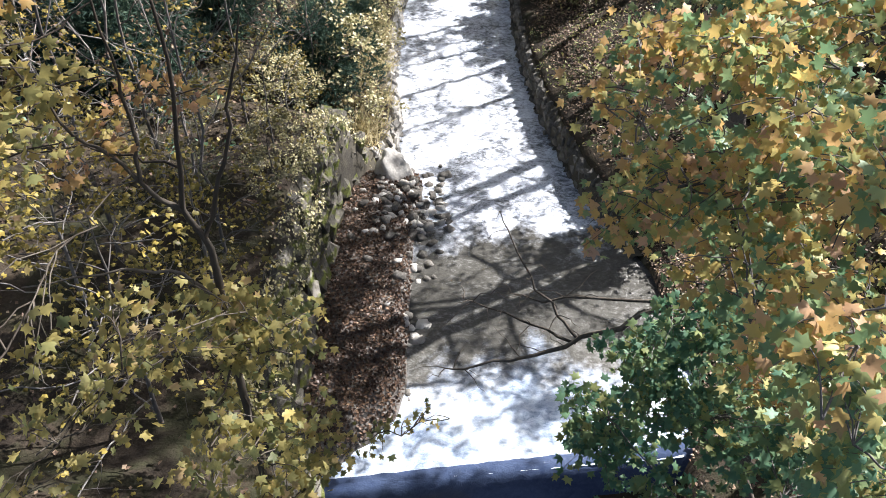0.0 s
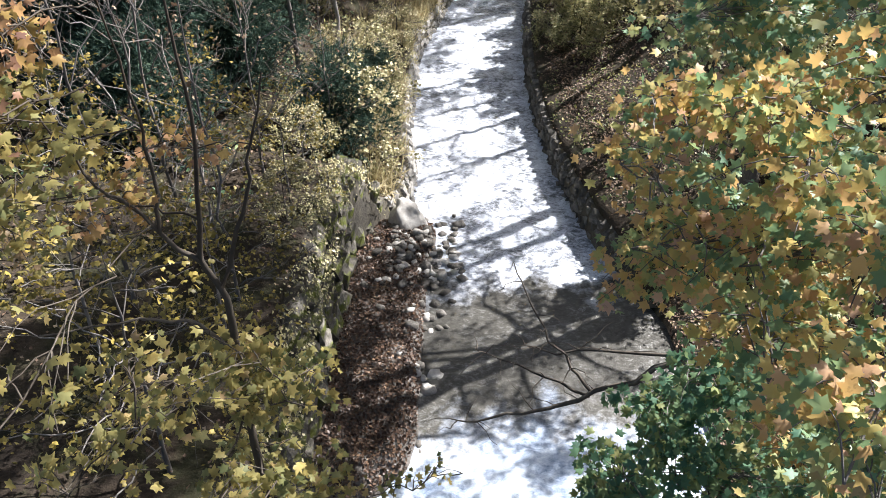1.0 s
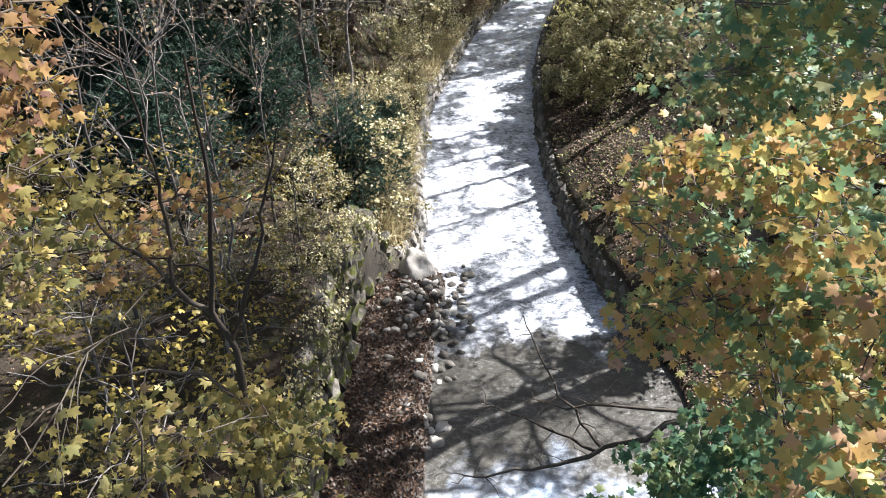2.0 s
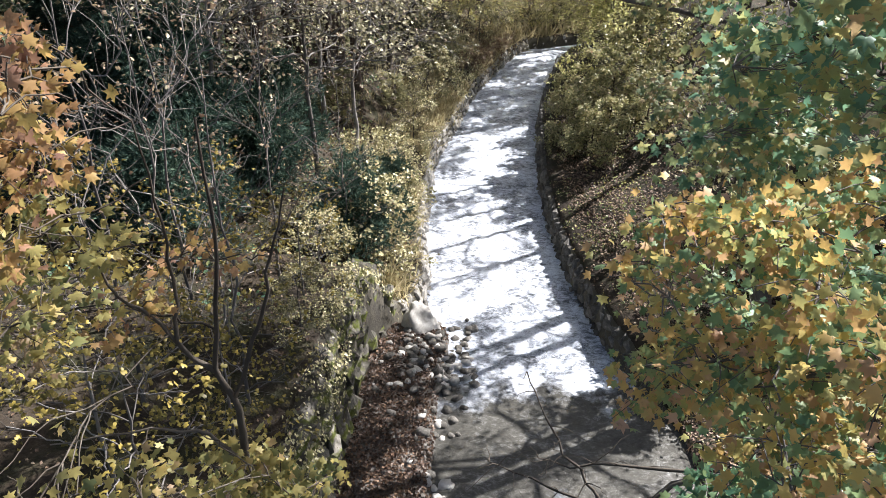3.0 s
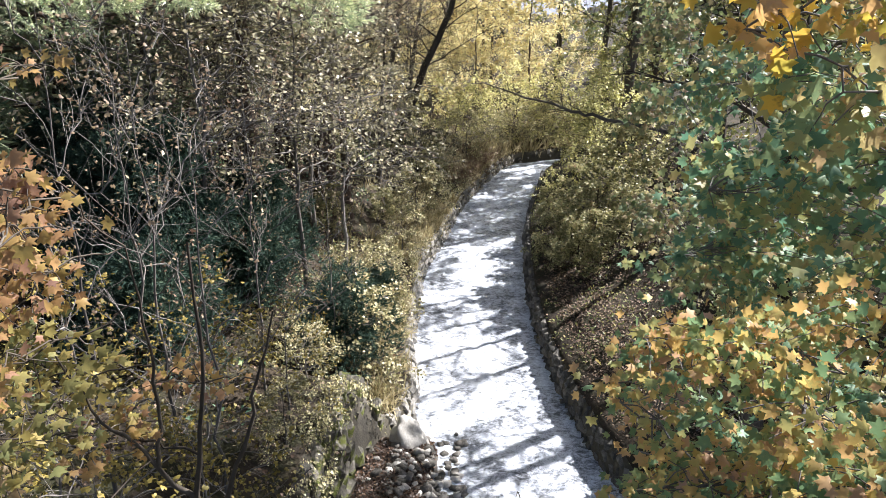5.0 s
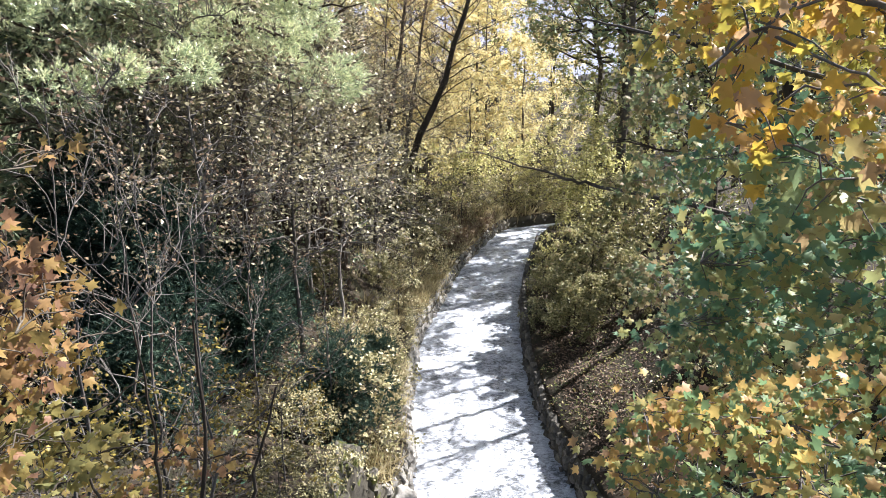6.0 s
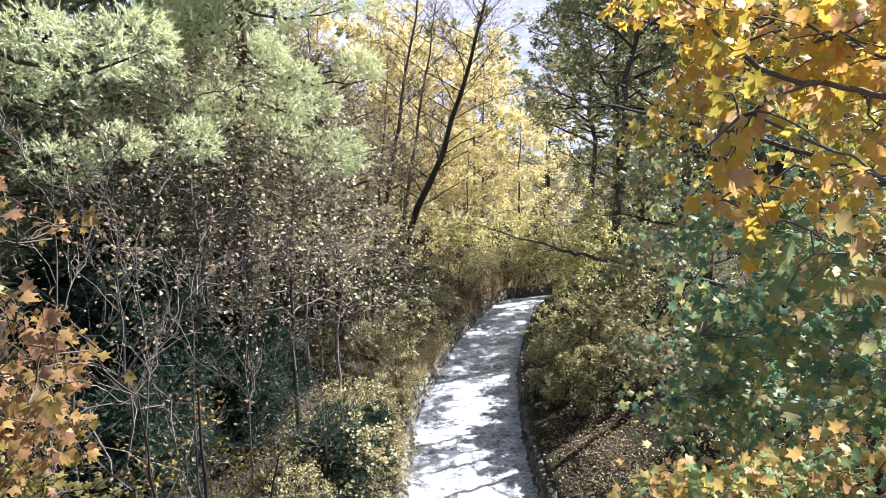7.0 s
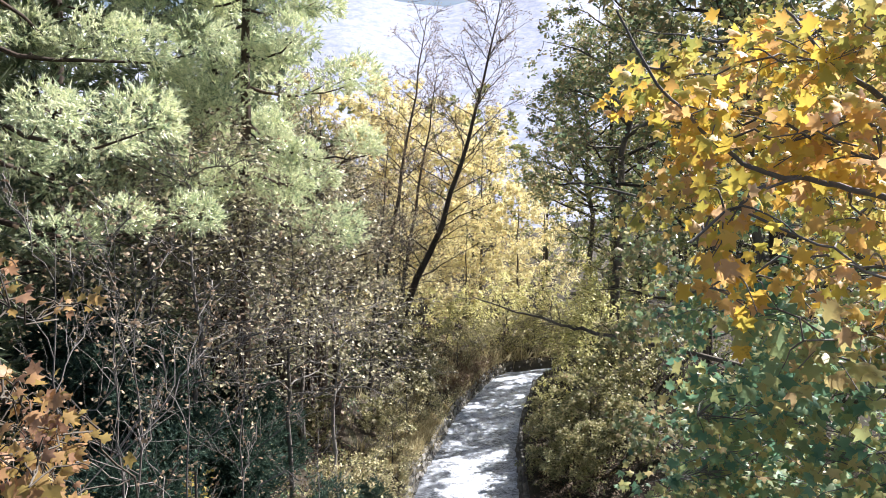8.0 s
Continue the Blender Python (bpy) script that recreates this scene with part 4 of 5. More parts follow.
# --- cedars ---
near_cedar = cedar("cedar", "tall green Japanese cedar with sunlit tufts on the bank", on_ground(-7.4, 11.3), 16, 0.22, 4.5, 31, 0.35, 30, "cedars", M_CEDAR_SUNLIT, 210, 0.2, 3)
cedar("cedar", "tall green Japanese cedar with a bare lower trunk on the bank", on_ground(-4.6, 15.8), 15, 0.2, 3.2, 34, 0.42, 26, "cedars", M_CEDAR_SUNLIT, 170, 0.23, 3)
young = cedar("young_cedar", "low dark green young cedar on the shaded bank", on_ground(-2.5, 13.4), 1.5, 0.04, 1.0, 33, 0.12, 12, "young cedars", M_CEDAR_DEEP_SHADE, 80, 0.2)
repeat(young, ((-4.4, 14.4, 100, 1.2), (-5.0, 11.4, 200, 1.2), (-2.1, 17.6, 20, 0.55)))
grown = cedar("young_cedar", "dark green half-grown cedar in the shade of the wood", on_ground(-5.9, 12.9), 3.7, 0.07, 2.2, 36, 0.1, 22, "young cedars", M_CEDAR_DEEP_SHADE, 80, 0.23, 4)
repeat(grown, ((-7.2, 14.8, 120, 1.1), (-4.6, 16.2, 250, 0.7)))
far_cedar = cedar("cedar", "Japanese cedar with a straight brown trunk in the wood", on_ground(-9.8, 11.5), 18, 0.24, 3.4, 32, 0.1, 40, "cedars", M_CEDAR_SHADED, 13, 0.75)
repeat(far_cedar, ((-8.8, 16.5, 200, 1.0), (-12.5, 15.0, 300, 1.15), (-8.2, 25.5, 140, 1.1), (-13, 24, 20, 1.2), (-10, 33, 250, 1.2), (-17, 30, 90, 1.2)))

# --- bare trunks of the wood behind the bank ---
pole = broad_tree("forest_tree", "dark straight tree with pale sparse leaves in the wood", "tree", on_ground(-4.2, 21), 8.5, 0.15, 2.3, 40, M_PALE_TREE, M_CEDAR_BARK, KITE, 0.11,
                  limbs=18, twigs=8, per_twig=8, start=0.5, lean=(0.4, 0), bend=0.012, rise=0.3, group="forest trees")
repeat(pole, ((-3.85, 21.4, 70, 0.95), (-3.45, 22, 150, 0.9), (-5.2, 22.4, 200, 1.0), (-6.1, 19, 20, 1.0), (-7.0, 25, 240, 1.1), (-5.9, 23.6, 300, 0.9), (-6.6, 21.5, 100, 1.05), (-7.8, 20.6, 10, 1.1), (-4.9, 26, 60, 1.0),
              (-9.3, 22.5, 170, 1.1), (-10.2, 19.2, 260, 1.0), (-8.8, 28.4, 320, 1.1)))

stem = broad_tree("bare_tree", "straight leafless tree on the sunny slope", "tree", on_ground(7.4, 21.6), 10, 0.11, 1.6, 54, M_BROWN_LEAF, M_BARK, KITE, 0.06,
                  limbs=16, twigs=7, per_twig=6, start=0.4, lean=(0.2, 0), bend=0.012, rise=0.6, group="bare trees")
repeat(stem, ((6.3, 15.2, 200, 1.0), (7.2, 16.6, 80, 1.1), (8.0, 23.4, 130, 0.9), (8.9, 21.0, 310, 1.0), (6.6, 19.4, 20, 0.8), (9.4, 25.2, 220, 1.0), (7.6, 25.0, 90, 0.9)))

# --- the leaning tree and slim trunks by the bend ---
broad_tree("leaning_tree", "slim dark leaning tree with few withered leaves by the bend", "tree", on_ground(-3.1, 32), 15.5, 0.16, 3.6, 41, M_BROWN_LEAF, M_BARK, KITE, 0.07,
           limbs=42, twigs=16, per_twig=9, start=0.22, lean=(5.1, 0.5), bow=0.55, bend=0.015, rise=0.6, twig_r=0.011, limb_r=0.22)
slim = broad_tree("slim_tree", "slim bare tree with withered leaves on the stream bank", "tree", on_ground(-3.7, 34), 15, 0.12, 2.8, 42, M_BROWN_LEAF, M_BARK, KITE, 0.07,
                  limbs=30, twigs=13, per_twig=9, start=0.25, lean=(2.4, 0.3), bend=0.015, rise=0.6, group="slim trees", twig_r=0.009, limb_r=0.25)
repeat(slim, ((-2.9, 36.5, 10, 0.9), (-4.6, 29, 130, 0.8), (-6.5, 31, 250, 0.9), (-3.0, 25.9, 60, 0.6)))

# --- yellow trees behind the bend ---
gold = broad_tree("yellow_tree", "tall tree in bright yellow autumn leaf behind the bend", "tree", on_ground(-3.5, 52), 15, 0.13, 5.0, 43, M_BACK_YELLOW, M_BARK, KITE, 0.2,
                  limbs=26, twigs=12, per_twig=32, start=0.05, group="yellow trees", rise=0.25, limb_r=0.25)
repeat(gold, ((-5, 56, 130, 1.0), (1.5, 58, 250, 0.95), (4.4, 51, 330, 0.65), (2.0, 54, 80, 0.9), (-9, 50, 170, 1.05), (-1, 60, 240, 1.0), (-6, 60, 20, 1.1), (7, 58, 100, 0.75), (-3.2, 44, 200, 0.6), (0.8, 47.5, 30, 0.5), (-6.5, 40.5, 300, 0.6)))
back = broad_tree("far_tree", "far tree of the valley wood in yellow and olive leaf", "tree", on_ground(14, 66), 14, 0.25, 5.5, 53, M_OLIVE, M_BARK, KITE, 0.45,
                  limbs=20, twigs=7, per_twig=13, start=0.03, group="far trees", rise=0.25)
repeat(back, [(x, y, 40 * k, 0.8 + 0.05 * (k % 7)) for k, (x, y) in enumerate(((-26, 40), (-22, 52), (-16, 46), (-14, 62), (-20, 70), (-8, 72), (0, 74), (9, 72), (18, 58), (24, 66), (22, 48), (28, 54), (24, 38), (30, 30), (-24, 28), (-28, 16), (-20, 8), (24, 14), (27, 22), (4, 84)))])

# --- broad-leaved trees on the slope across the stream ---
leafy = broad_tree("broadleaf_tree", "broad-leaved tree with grey-green and brown leaves leaning over the stream", "tree", on_ground(5.6, 12.0), 10.5, 0.16, 2.9, 49, M_OLIVE, M_BARK, [KITE, OVAL], 0.095,
           limbs=24, twigs=11, per_twig=32, start=0.25, lean=(-0.6, 0.4), group="broadleaf trees", rise=0.35)
def bare_limb(tree):
    rng = np.random.default_rng(58)
    s = Soup()
    run = np.concatenate([arc(a, b, 6, 0.02, 0.02, rng)[:-1] for a, b in zip(LIMB[:-1], LIMB[1:])] + [np.array(LIMB[-1:])])
    tube(s, run, 0.045, 0.008, 7)
    for k in range(16):
        a = run[int(rng.integers(5, len(run)))]
        d = unit(np.array([-0.8, 0, 0.25]) + rng.normal(0, 0.5, 3)) * rng.uniform(0.25, 0.7)
        tube(s, arc(a, a + d, 5, 0.03, 0.04, rng), 0.009, 0.003, 4)
    part("limb", s.mesh("limb", M_BARK), tree, "long bare dark limb")


LIMB = [(5.35, 12.2, 5.6), (3.6, 12.1, 6.05), (2.3, 12.0, 6.3), (1.73, 12.0, 6.43), (0.99, 12.0, 6.64), (0.3, 12.0, 6.88)]
# Copy hidden behind the maple, added to dapple the water with shade.
repeat(leafy, ((7.0, 16.6, 140, 0.6),))
bare_limb(leafy)
olive = broad_tree("broadleaf_tree", "broad-leaved tree in olive green and brown leaf on the slope", "tree", on_ground(7.6, 33.6), 14, 0.17, 3.6, 44, M_OLIVE, M_BARK, [OVAL, KITE], 0.115,
                   limbs=30, twigs=12, per_twig=36, start=0.15, lean=(-0.8, 0), group="broadleaf trees")
repeat(olive, ((13, 44, 60, 1.1), (13, 51, 150, 0.95), (13.5, 36, 300, 1.0)))
tall = broad_tree("broadleaf_tree", "tall grey-green broad-leaved tree with a bare lower trunk", "tree", on_ground(4.9, 11.0), 12, 0.15, 3.2, 51, M_MAPLE_DULL, M_BARK, [KITE, OVAL], 0.12,
           limbs=25, twigs=12, per_twig=50, start=0.5, lean=(-0.5, 0.6), group="broadleaf trees", rise=0.35)
# Out of view: added so that its crown shades the sapling's leaves.
broad_tree("broadleaf_tree", "unseen slender tree with a small high crown, added to shade the sapling", "tree", on_ground(5.8, 6.7), 12.2, 0.13, 2.3, 55, M_OLIVE, M_BARK, [KITE, OVAL], 0.1,
           limbs=18, twigs=10, per_twig=10, start=0.66, lean=(-0.9, -0.5), group="broadleaf trees", rise=0.3)
repeat(tall, ((6.2, 29.6, 240, 1.35), (8.0, 41.0, 60, 1.4), (9.6, 38.0, 330, 1.3)))

# --- bushes ---
lime = broad_tree("bush", "light green sunlit bush hanging over the water's edge", "bush", on_ground(7.6, 35.0), 4.2, 0.05, 2.1, 45, M_LIME, M_BARK, KITE, 0.125,
                  limbs=17, twigs=9, per_twig=13, start=0.06, rise=0.1, lean=(-0.8, 0), group="bushes")
repeat(lime, ((5.3, 25.6, 210, 0.75), (3.5, 25.4, 320, 0.38), (6.6, 32.6, 240, 0.9), (5.9, 30.6, 100, 0.85), (5.3, 31.0, 30, 0.42), (5.2, 33.6, 280, 0.48), (8.2, 38.4, 20, 0.9), (7.0, 36.8, 60, 0.6), (5.9, 36.4, 200, 0.45), (4.4, 40.1, 260, 0.5), (7.0, 41.4, 340, 0.6), (1.2, 41.6, 50, 0.8), (2.6, 40.6, 150, 0.7), (4.6, 42.0, 70, 0.8), (0.2, 40.0, 200, 0.7), (7.4, 43.0, 110, 0.8), (-0.4, 37.6, 130, 0.6), (-1.8, 39.5, 250, 0.8), (3.4, 43.5, 10, 0.9), (5.6, 44, 20, 0.9), (5.3, 28.6, 300, 0.8)))
dull = broad_tree("shrub", "olive brown shrub on the stream bank", "shrub", on_ground(5.3, 23.4), 2.4, 0.05, 1.4, 46, M_SHRUB, M_BARK, KITE, 0.105,
                  limbs=18, twigs=9, per_twig=36, start=0.05, rise=0.2, group="shrubs")
repeat(dull, ((3.2, 19.4, 20, 0.6), (3.7, 23.0, 130, 0.6), (3.0, 24.6, 300, 0.45), (2.9, 21.0, 80, 0.6), (4.0, 21.4, 140, 0.8), (4.6, 19.4, 30, 0.7), (5.6, 12.0, 70, 0.8), (-3.8, 20.2, 200, 0.5), (-2.6, 23.6, 130, 0.4), (-5.0, 28, 20, 0.7), (-1.2, 30.5, 300, 0.5)))
small = broad_tree("yellow_shrub", "shrub with small yellow leaves on the bank above the wall", "shrub", on_ground(-2.7, 4.6), 2.6, 0.025, 1.25, 47, M_SMALL_YELLOW, M_GREY_BARK, STAR, 0.06,
                   limbs=16, twigs=7, per_twig=7, start=0.1, rise=0.3, group="yellow shrubs", twig_r=0.003)
repeat(small, ((-3.6, 5.6, 100, 1.0), (-2.6, 6.4, 30, 0.8), (-3.2, 8.2, 200, 0.9), (-4.9, 8.4, 330, 1.0), (-2.5, 9.6, 60, 0.7)))
pale = broad_tree("pale_tree", "small tree with pale tan-green leaves and grey twigs", "tree", on_ground(-3.4, 15.2), 6.8, 0.055, 2.3, 50, M_PALE_TREE, M_GREY_BARK, KITE, 0.085,
                  limbs=30, twigs=12, per_twig=9, start=0.42, rise=0.15, bend=0.03, group="pale trees", twig_r=0.007)
repeat(pale, ((-4.9, 13.6, 130, 1.12), (-2.9, 17.6, 80, 1.0), (-6.3, 15.2, 30, 1.2), (-3.9, 18.8, 250, 1.15), (-4.3, 24.5, 200, 1.1), (-5.9, 17.2, 300, 1.1), (-4.2, 30.5, 30, 1.1), (-2.4, 34.5, 150, 0.9)))
tan = broad_tree("pale_bush", "sunlit bush with pale yellow and tan leaves on the bank", "bush", on_ground(-1.9, 13.5), 2.0, 0.03, 1.15, 56, M_PALE_LEAF, M_GREY_BARK, KITE, 0.075,
                 limbs=16, twigs=8, per_twig=22, start=0.08, rise=0.25, group="pale bushes", twig_r=0.004)
repeat(tan, ((-2.45, 10.6, 200, 0.55), (-2.4, 8.9, 110, 0.45), (-2.4, 15.4, 60, 0.9), (-1.9, 18.0, 170, 0.7), (-1.8, 21.6, 20, 0.8), (-1.6, 25.2, 100, 0.9), (-0.9, 28.6, 40, 0.9), (-2.3, 30.2, 150, 1.2), (0.2, 35.4, 290, 1.0), (1.5, 39.0, 30, 0.9), (2.7, 39.9, 80, 0.9), (3.8, 40.6, 200, 0.95), (5.0, 41.4, 120, 0.95), (6.2, 42.0, 310, 1.0)))
bare = broad_tree("bare_sapling", "bare grey sapling with tangled thin twigs and a few dry leaves", "sapling", on_ground(-2.7, 7.2), 4.8, 0.021, 1.9, 48, M_BROWN_LEAF, M_GREY_BARK, STAR, 0.045,
                  limbs=12, twigs=11, per_twig=3, start=0.1, rise=0.9, bend=0.045, group="bare saplings", twig_r=0.003, splay=0.32)
repeat(bare, ((-3.8, 8.6, 120, 1.1), (-3.0, 10.2, 260, 0.95), (-4.6, 9.8, 40, 1.15), (-2.4, 12.8, 30, 0.8), (-4.2, 14.2, 330, 1.0), (-3.9, 7.0, 75, 1.2)))


# ================= forest floor cover =================
def litter():
    rng = np.random.default_rng(5)
    n = 36000
    x, y = rng.uniform(-11, 8, n), 2 + 38 * rng.random(n) ** 1.4
    z = ground_z(x, y)
    ok = ((x < left_edge(y) - 0.1) & (rng.random(n) < 0.25 + 0.75 * ease(6, 11, y))) | (x > right_edge(y) + 0.1)
    ry = rng.uniform(5.8, 24, 17000)
    rx = right_edge(ry) + 0.1 + 0.35 * ease(9.5, 11, ry) + rng.gamma(1.5, 0.9, 17000)
    fx, fy = rng.uniform(-6, 8, 9000), rng.uniform(38, 52, 9000)
    dry = (fx < left_edge(fy) - 0.2) | (fx > right_edge(fy) + 0.2)
    fx, fy = fx[dry], fy[dry]
    x, y, z = np.r_[x[ok], rx, fx], np.r_[y[ok], ry, fy], np.r_[z[ok], ground_z(rx, ry), ground_z(fx, fy)]
    bx, by = rng.uniform(-1.8, -0.4, 16000), rng.uniform(5.3, 12.4, 16000)
    bz = bar_z(bx, by)
    up = bz > 0.03
    for name, label, p, m in (("fallen_leaves", "brown and tan fallen leaves strewn over the ground", np.stack([x, y, z + 0.03], -1), M_LITTER),
                              ("wet_leaves", "wet brown fallen leaves on the gravel bar, colour darkened for shade", np.stack([bx[up], by[up], bz[up] + 0.03], -1), M_SHADED_WET_LITTER)):
        normal = unit(np.array([0, 0, 1.0]) + rng.normal(0, 0.45, p.shape))
        s = Soup()
        scatter(s, KITE, p, frames(normal, rng.normal(size=p.shape)), rng.uniform(0.03, 0.07, len(p)) * (1 + 1.2 * (p[:, 1] > 38)))
        tagged(new(name, s.mesh(name, m, False)), label, "leaves", kind="stuff")


litter()


def undergrowth(name, label, n, x0, x1, y0, y1, high, size, material, seed, cut):
    """Low leafy herbs in clumps, thickest where the clumps are."""
    rng = np.random.default_rng(seed)
    x, y = rng.uniform(x0, x1, n), rng.uniform(y0, y1, n)
    k = np.array([noise.noise((a * 0.7, b * 0.7, seed)) + 0.5 * noise.noise((a * 2.3, b * 2.3, seed)) for a, b in zip(x, y)])
    ok = (k > cut) & ((x < left_edge(y) - 0.1) | (x > right_edge(y) + 0.15))
    x, y, k = x[ok], y[ok], k[ok]
    z = ground_z(x, y) + rng.random(len(x)) * high * np.clip(0.3 + 1.6 * (k - cut), 0.2, 1.3)
    p = np.stack([x, y, z], -1)
    s = Soup()
    scatter(s, OVAL, p, leaf_turns(rng, len(p), rng.normal(size=p.shape), 0.7, 0.6), size * rng.uniform(0.6, 1.3, len(p)))
    tagged(new(name, s.mesh(name, material, False)), label, "plants", kind="stuff")


undergrowth("undergrowth", "low pale yellow-green plants on the sunny bank", 10000, -4.2, 0.5, 12.2, 40, 0.5, 0.075, M_PALE_LEAF, 71, 0.1)
undergrowth("undergrowth", "low olive plants on the shaded bank", 900, -6.5, -1.6, 2.0, 13, 0.5, 0.055, M_SMALL_YELLOW, 72, 0.12)
undergrowth("undergrowth", "low dark green plants under the trees", 16000, 2.0, 7.5, 4.0, 36, 0.5, 0.075, M_OLIVE, 73, 0.0)
undergrowth("undergrowth", "dark green low plants on the floor of the wood", 12000, -12, -3.0, 9, 32, 0.5, 0.11, M_MAPLE_GREEN, 74, 0.05)


def overhang():
    """Brown leaves added before the bend for the bank's dark shaded earth face."""
    rng = np.random.default_rng(75)
    y = rng.uniform(30.5, 37.4, 4400)
    d = rng.gamma(1.6, 0.35, len(y))
    x = left_edge(y) - 0.1 - d
    z = np.maximum(ground_z(x, y), 0.1) + rng.random(len(y)) * 0.55 * np.exp(-0.4 * d)
    p = np.stack([x, y, z], -1)
    s = Soup()
    scatter(s, KITE, p, leaf_turns(rng, len(p), np.array([0.6, -0.2, -0.6]) + rng.normal(0, 0.4, p.shape), 0.4, 0.6), rng.uniform(0.06, 0.16, len(p)))
    tagged(new("withered_plants", s.mesh("withered_plants", M_BROWN_LEAF, False)), "brown leaves added for the dark shaded face of the stream bank", "plants", kind="stuff")


overhang()


def creeper():
    """Small leaves and moss tufts that hang over the old wall."""
    rng = np.random.default_rng(81)
    y = rng.uniform(4.3, 12.0, 2600)
    k = np.array([noise.noise((b * 1.1, 0.0, 5.0)) for b in y])
    top = left_wall_top(y)
    drop = rng.gamma(1.3, 0.28, len(y)) * np.clip(0.5 + 3.0 * k, 0.05, 2.2)
    z = np.maximum(top + 0.12 - drop, 0.3)
    x = left_edge(y) + rng.normal(0.0, 0.05, len(y)) - np.maximum(z - top, 0) * 1.5 - 0.25 * (drop < 0.2) * rng.random(len(y))
    p = np.stack([x, y, z], -1)
    s = Soup()
    normal = unit(np.array([0.8, -0.1, 0.5]) + rng.normal(0, 0.5, p.shape))
    scatter(s, KITE, p, frames(normal, np.array([0.1, 0, -1.0]) + rng.normal(0, 0.4, p.shape)), rng.uniform(0.03, 0.065, len(p)))
    tagged(new("creeper", s.mesh("creeper", M_PALE_LEAF, False)), "small-leaved pale green creeper hanging over the mossy wall", "plants", kind="stuff")


creeper()


def grass(name, label, n, y0, y1, far, tall, seed):
    rng = np.random.default_rng(seed)
    y = rng.uniform(y0, y1, n)
    x = left_edge(y) - 0.12 - rng.gamma(1.6, far, n)
    clump = np.array([noise.noise((a * 0.9, b * 0.9, 3.0)) for a, b in zip(x, y)]) > -0.1
    x, y = x[clump], y[clump]
    p = np.stack([x, y, ground_z(x, y) - 0.02], -1)
    blade = (np.array([(-0.03, 0, 0), (0.03, 0, 0), (0.02, 0.55, 0.05), (-0.02, 0.55, 0.05), (0, 1.0, 0.3)]), np.array([(0, 1, 2), (0, 2, 3), (3, 2, 4)]))
    s = Soup()
    for k in range(6):
        up = unit(rng.normal(0, 0.35, p.shape) + np.array([0.15, 0, 1]))
        scatter(s, blade, p + rng.normal(0, 0.06, p.shape) * np.array([1, 1, 0]), frames(rng.normal(size=p.shape), up), tall * rng.uniform(0.4, 1.2, len(p)))
    tagged(new(name, s.mesh(name, M_GRASS, False)), label, "grass", kind="stuff")


grass("dry_grass", "dry tan grass tufts on the stream bank", 2600, 12.5, 36, 0.5, 0.48, 6)
grass("reeds", "tall dry tan reeds at the bend of the stream", 420, 36, 44, 0.6, 0.8, 7)


# ================= distance =================
def mountain():
    # distance haze is put into the pale blue colour and a faint emission
    m, t, p, out = graph("forest_haze_glow")
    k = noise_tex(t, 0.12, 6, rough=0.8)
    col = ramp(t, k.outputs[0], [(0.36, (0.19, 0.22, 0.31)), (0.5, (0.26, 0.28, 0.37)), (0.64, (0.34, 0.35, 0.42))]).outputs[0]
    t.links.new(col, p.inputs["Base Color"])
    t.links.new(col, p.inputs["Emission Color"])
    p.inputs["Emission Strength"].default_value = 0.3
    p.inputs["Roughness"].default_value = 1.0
    xs = np.linspace(-700, 700, 90)
    rows = []
    for q in np.linspace(0, 1, 24):
        rows.append([(x, 380 + 330 * q, q * (205 + 40 * noise.noise((x * 0.006, 0, 5)) + 16 * noise.noise((x * 0.03, q * 3, 5)) * 0.4) + 2 * noise.noise((x * 0.05, q * 20, 2)) - 3) for x in xs])
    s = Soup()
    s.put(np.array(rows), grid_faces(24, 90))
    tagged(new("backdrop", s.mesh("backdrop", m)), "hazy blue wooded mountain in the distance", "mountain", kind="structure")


mountain()


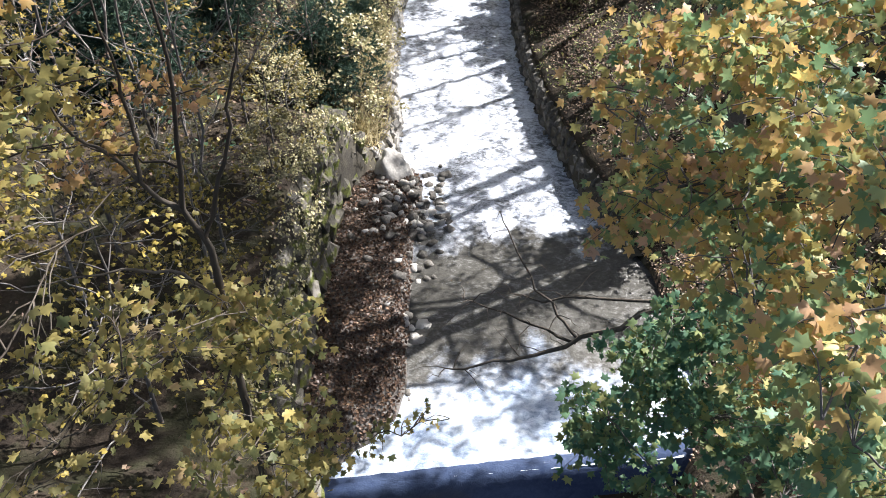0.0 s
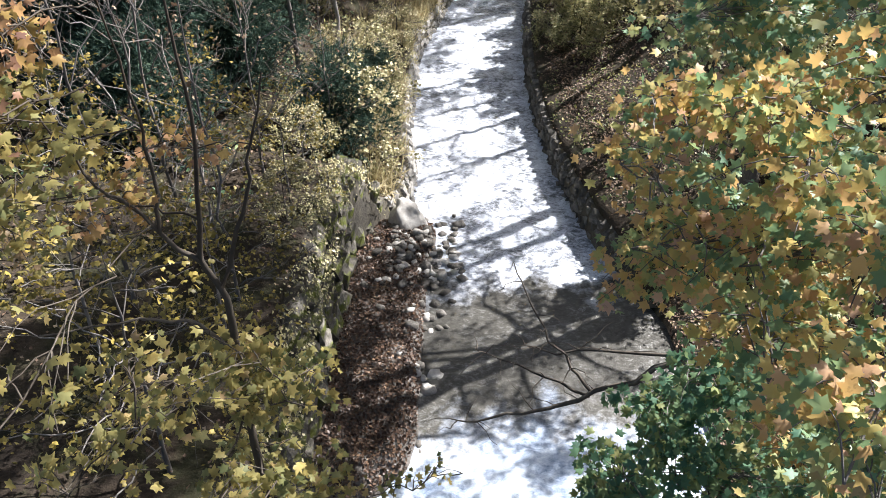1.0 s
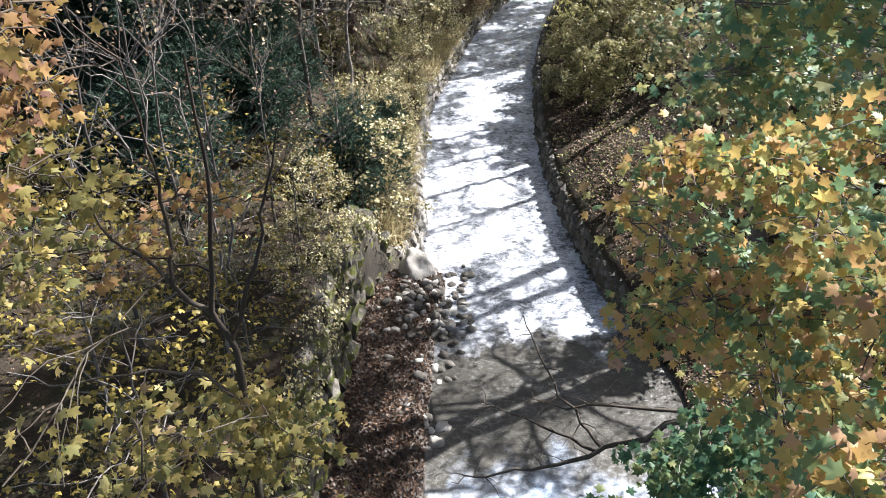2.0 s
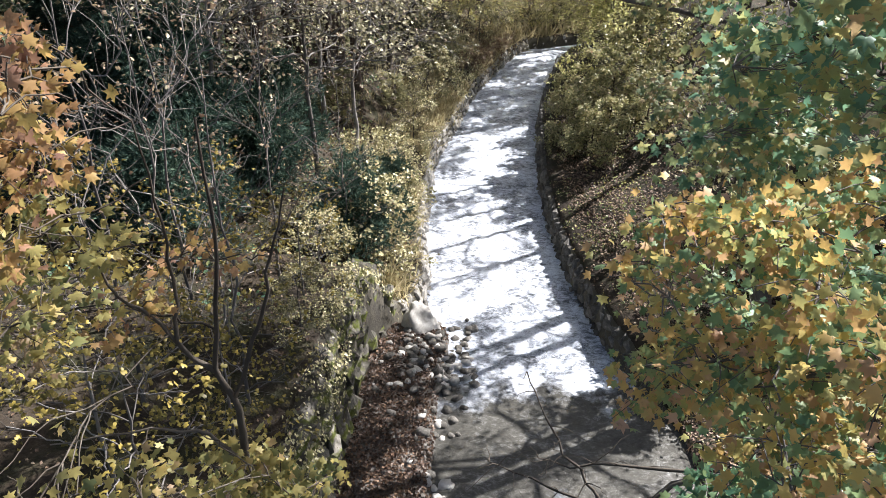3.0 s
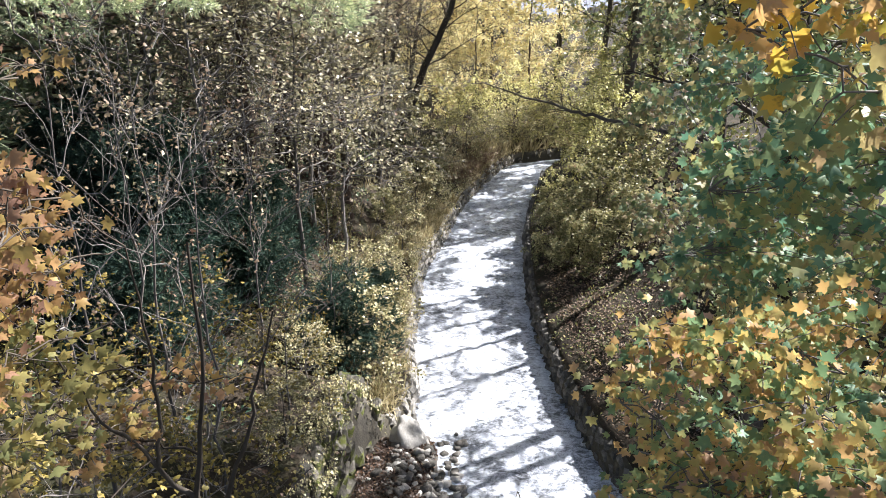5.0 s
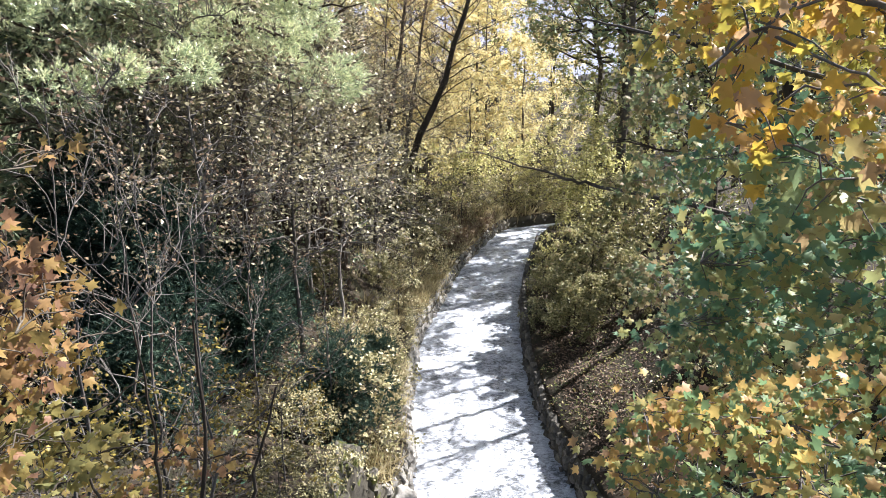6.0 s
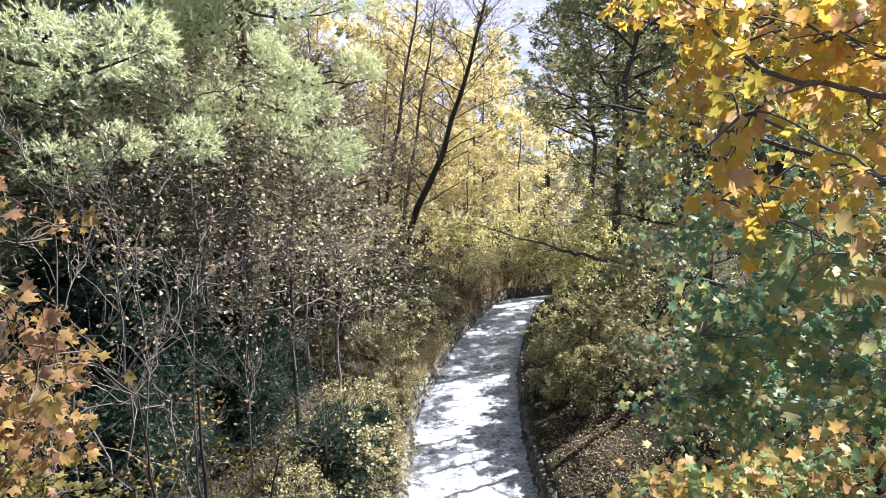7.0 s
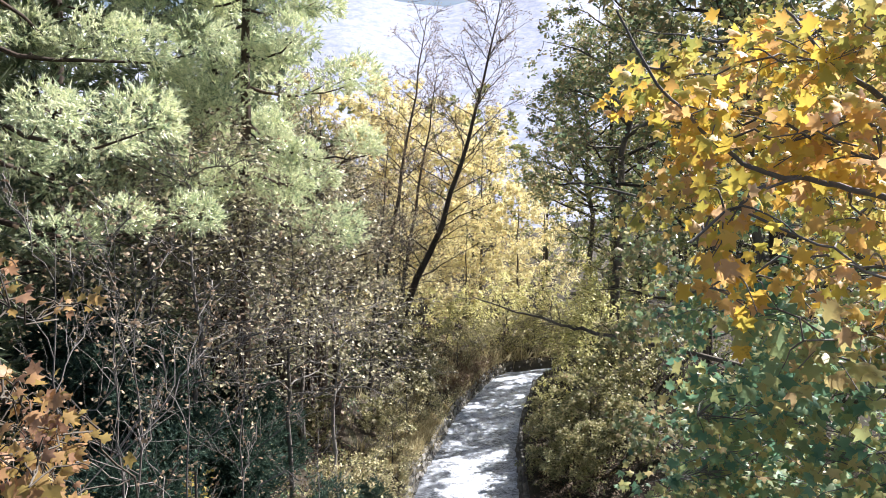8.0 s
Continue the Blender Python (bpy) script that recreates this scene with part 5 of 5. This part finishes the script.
# ================= stones =================
def boulders():
    rng = np.random.default_rng(8)
    bm = bmesh.new()
    bmesh.ops.create_icosphere(bm, subdivisions=4, radius=1.0)
    for v in bm.verts:
        k = 1 + 0.3 * noise.noise(v.co * 1.1) + 0.18 * noise.noise(v.co * 2.7) + 0.09 * noise.noise(v.co * 6)
        flat = 0.62 + 0.12 * noise.noise(v.co * 0.8)
        v.co = Vector((0.34 * v.co.x * k, 0.22 * max(-flat, min(flat, v.co.y)) * k / 0.8, 0.44 * v.co.z * k))
    me = bpy.data.meshes.new("boulder")
    bm.to_mesh(me)
    bm.free()
    me.polygons.foreach_set("use_smooth", np.full(len(me.polygons), True))
    me.materials.append(M_PALE_STONE)
    ob = new("boulder", me)
    ob.matrix_basis = pose(-0.92, 12.0, 0.32, -24, 8, 25)
    tagged(ob, "large pale boulder at the end of the gravel bar", "boulder")
    shapes = [hull_mesh("stone", rng, (1, 0.8, 0.55), M_PALE_STONE if k < 2 else M_STONE, 20, True) for k in range(6)]
    for k in range(190):
        x, y = rng.uniform(-1.55, -0.1), rng.normal(10.6, 0.8)
        if k > 60:
            x, y = rng.normal(-0.45, 0.12), rng.uniform(6.6, 10)
        if k > 78:
            x, y = rng.uniform(-0.6, 0.12), rng.uniform(10.3, 12.5)
        if k > 110:
            x, y = rng.uniform(-1.4, 0.0), rng.normal(11.4, 0.6)
        s = rng.uniform(0.09, 0.26)
        ob = new("stone", shapes[int(rng.integers(6))])
        ob.matrix_basis = Matrix.Translation((x, y, max(float(bar_z(x, y)), -0.03) + s * 0.12)) @ Euler((rng.uniform(-0.3, 0.3), rng.uniform(-0.3, 0.3), rng.uniform(0, 6))).to_matrix().to_4x4() @ Matrix.Scale(s, 4)
        tagged(ob, "rounded grey river stone on the gravel bar", "stone", "river stones")


boulders()

wall = backing("wall_left", "mossy dry-stone retaining wall above the gravel bar", left_edge, -1, 3.6, 12.2, -1.3, left_wall_top, left_batter, 0.5, M_MORTAR)
stone_wall(wall, np.random.default_rng(61), left_edge, -1, 4.2, 12.0, 0.0, left_wall_top, left_batter, 0.44, MOSSY_M, 300, M_MOSSY)
wall = backing("wall_right", "low dark stone wall along the stream", right_edge, 1, 9.8, 42, -1.3, right_wall_top, right_batter, 0.4, M_MORTAR)
stone_wall(wall, np.random.default_rng(62), right_edge, 1, 10.2, 40, -0.1, right_wall_top, right_batter, 0.25, STONE_M, 300, M_STONE)
wall = backing("wall_bank", "low rough stone edging along the grassy bank", left_edge, -1, 12.0, 44, -0.6, left_wall_top, left_batter, 0.35, M_MORTAR)
stone_wall(wall, np.random.default_rng(63), left_edge, -1, 12.4, 42, -0.1, left_wall_top, left_batter, 0.27, EDGE_M, 200, M_EDGE_STONE)
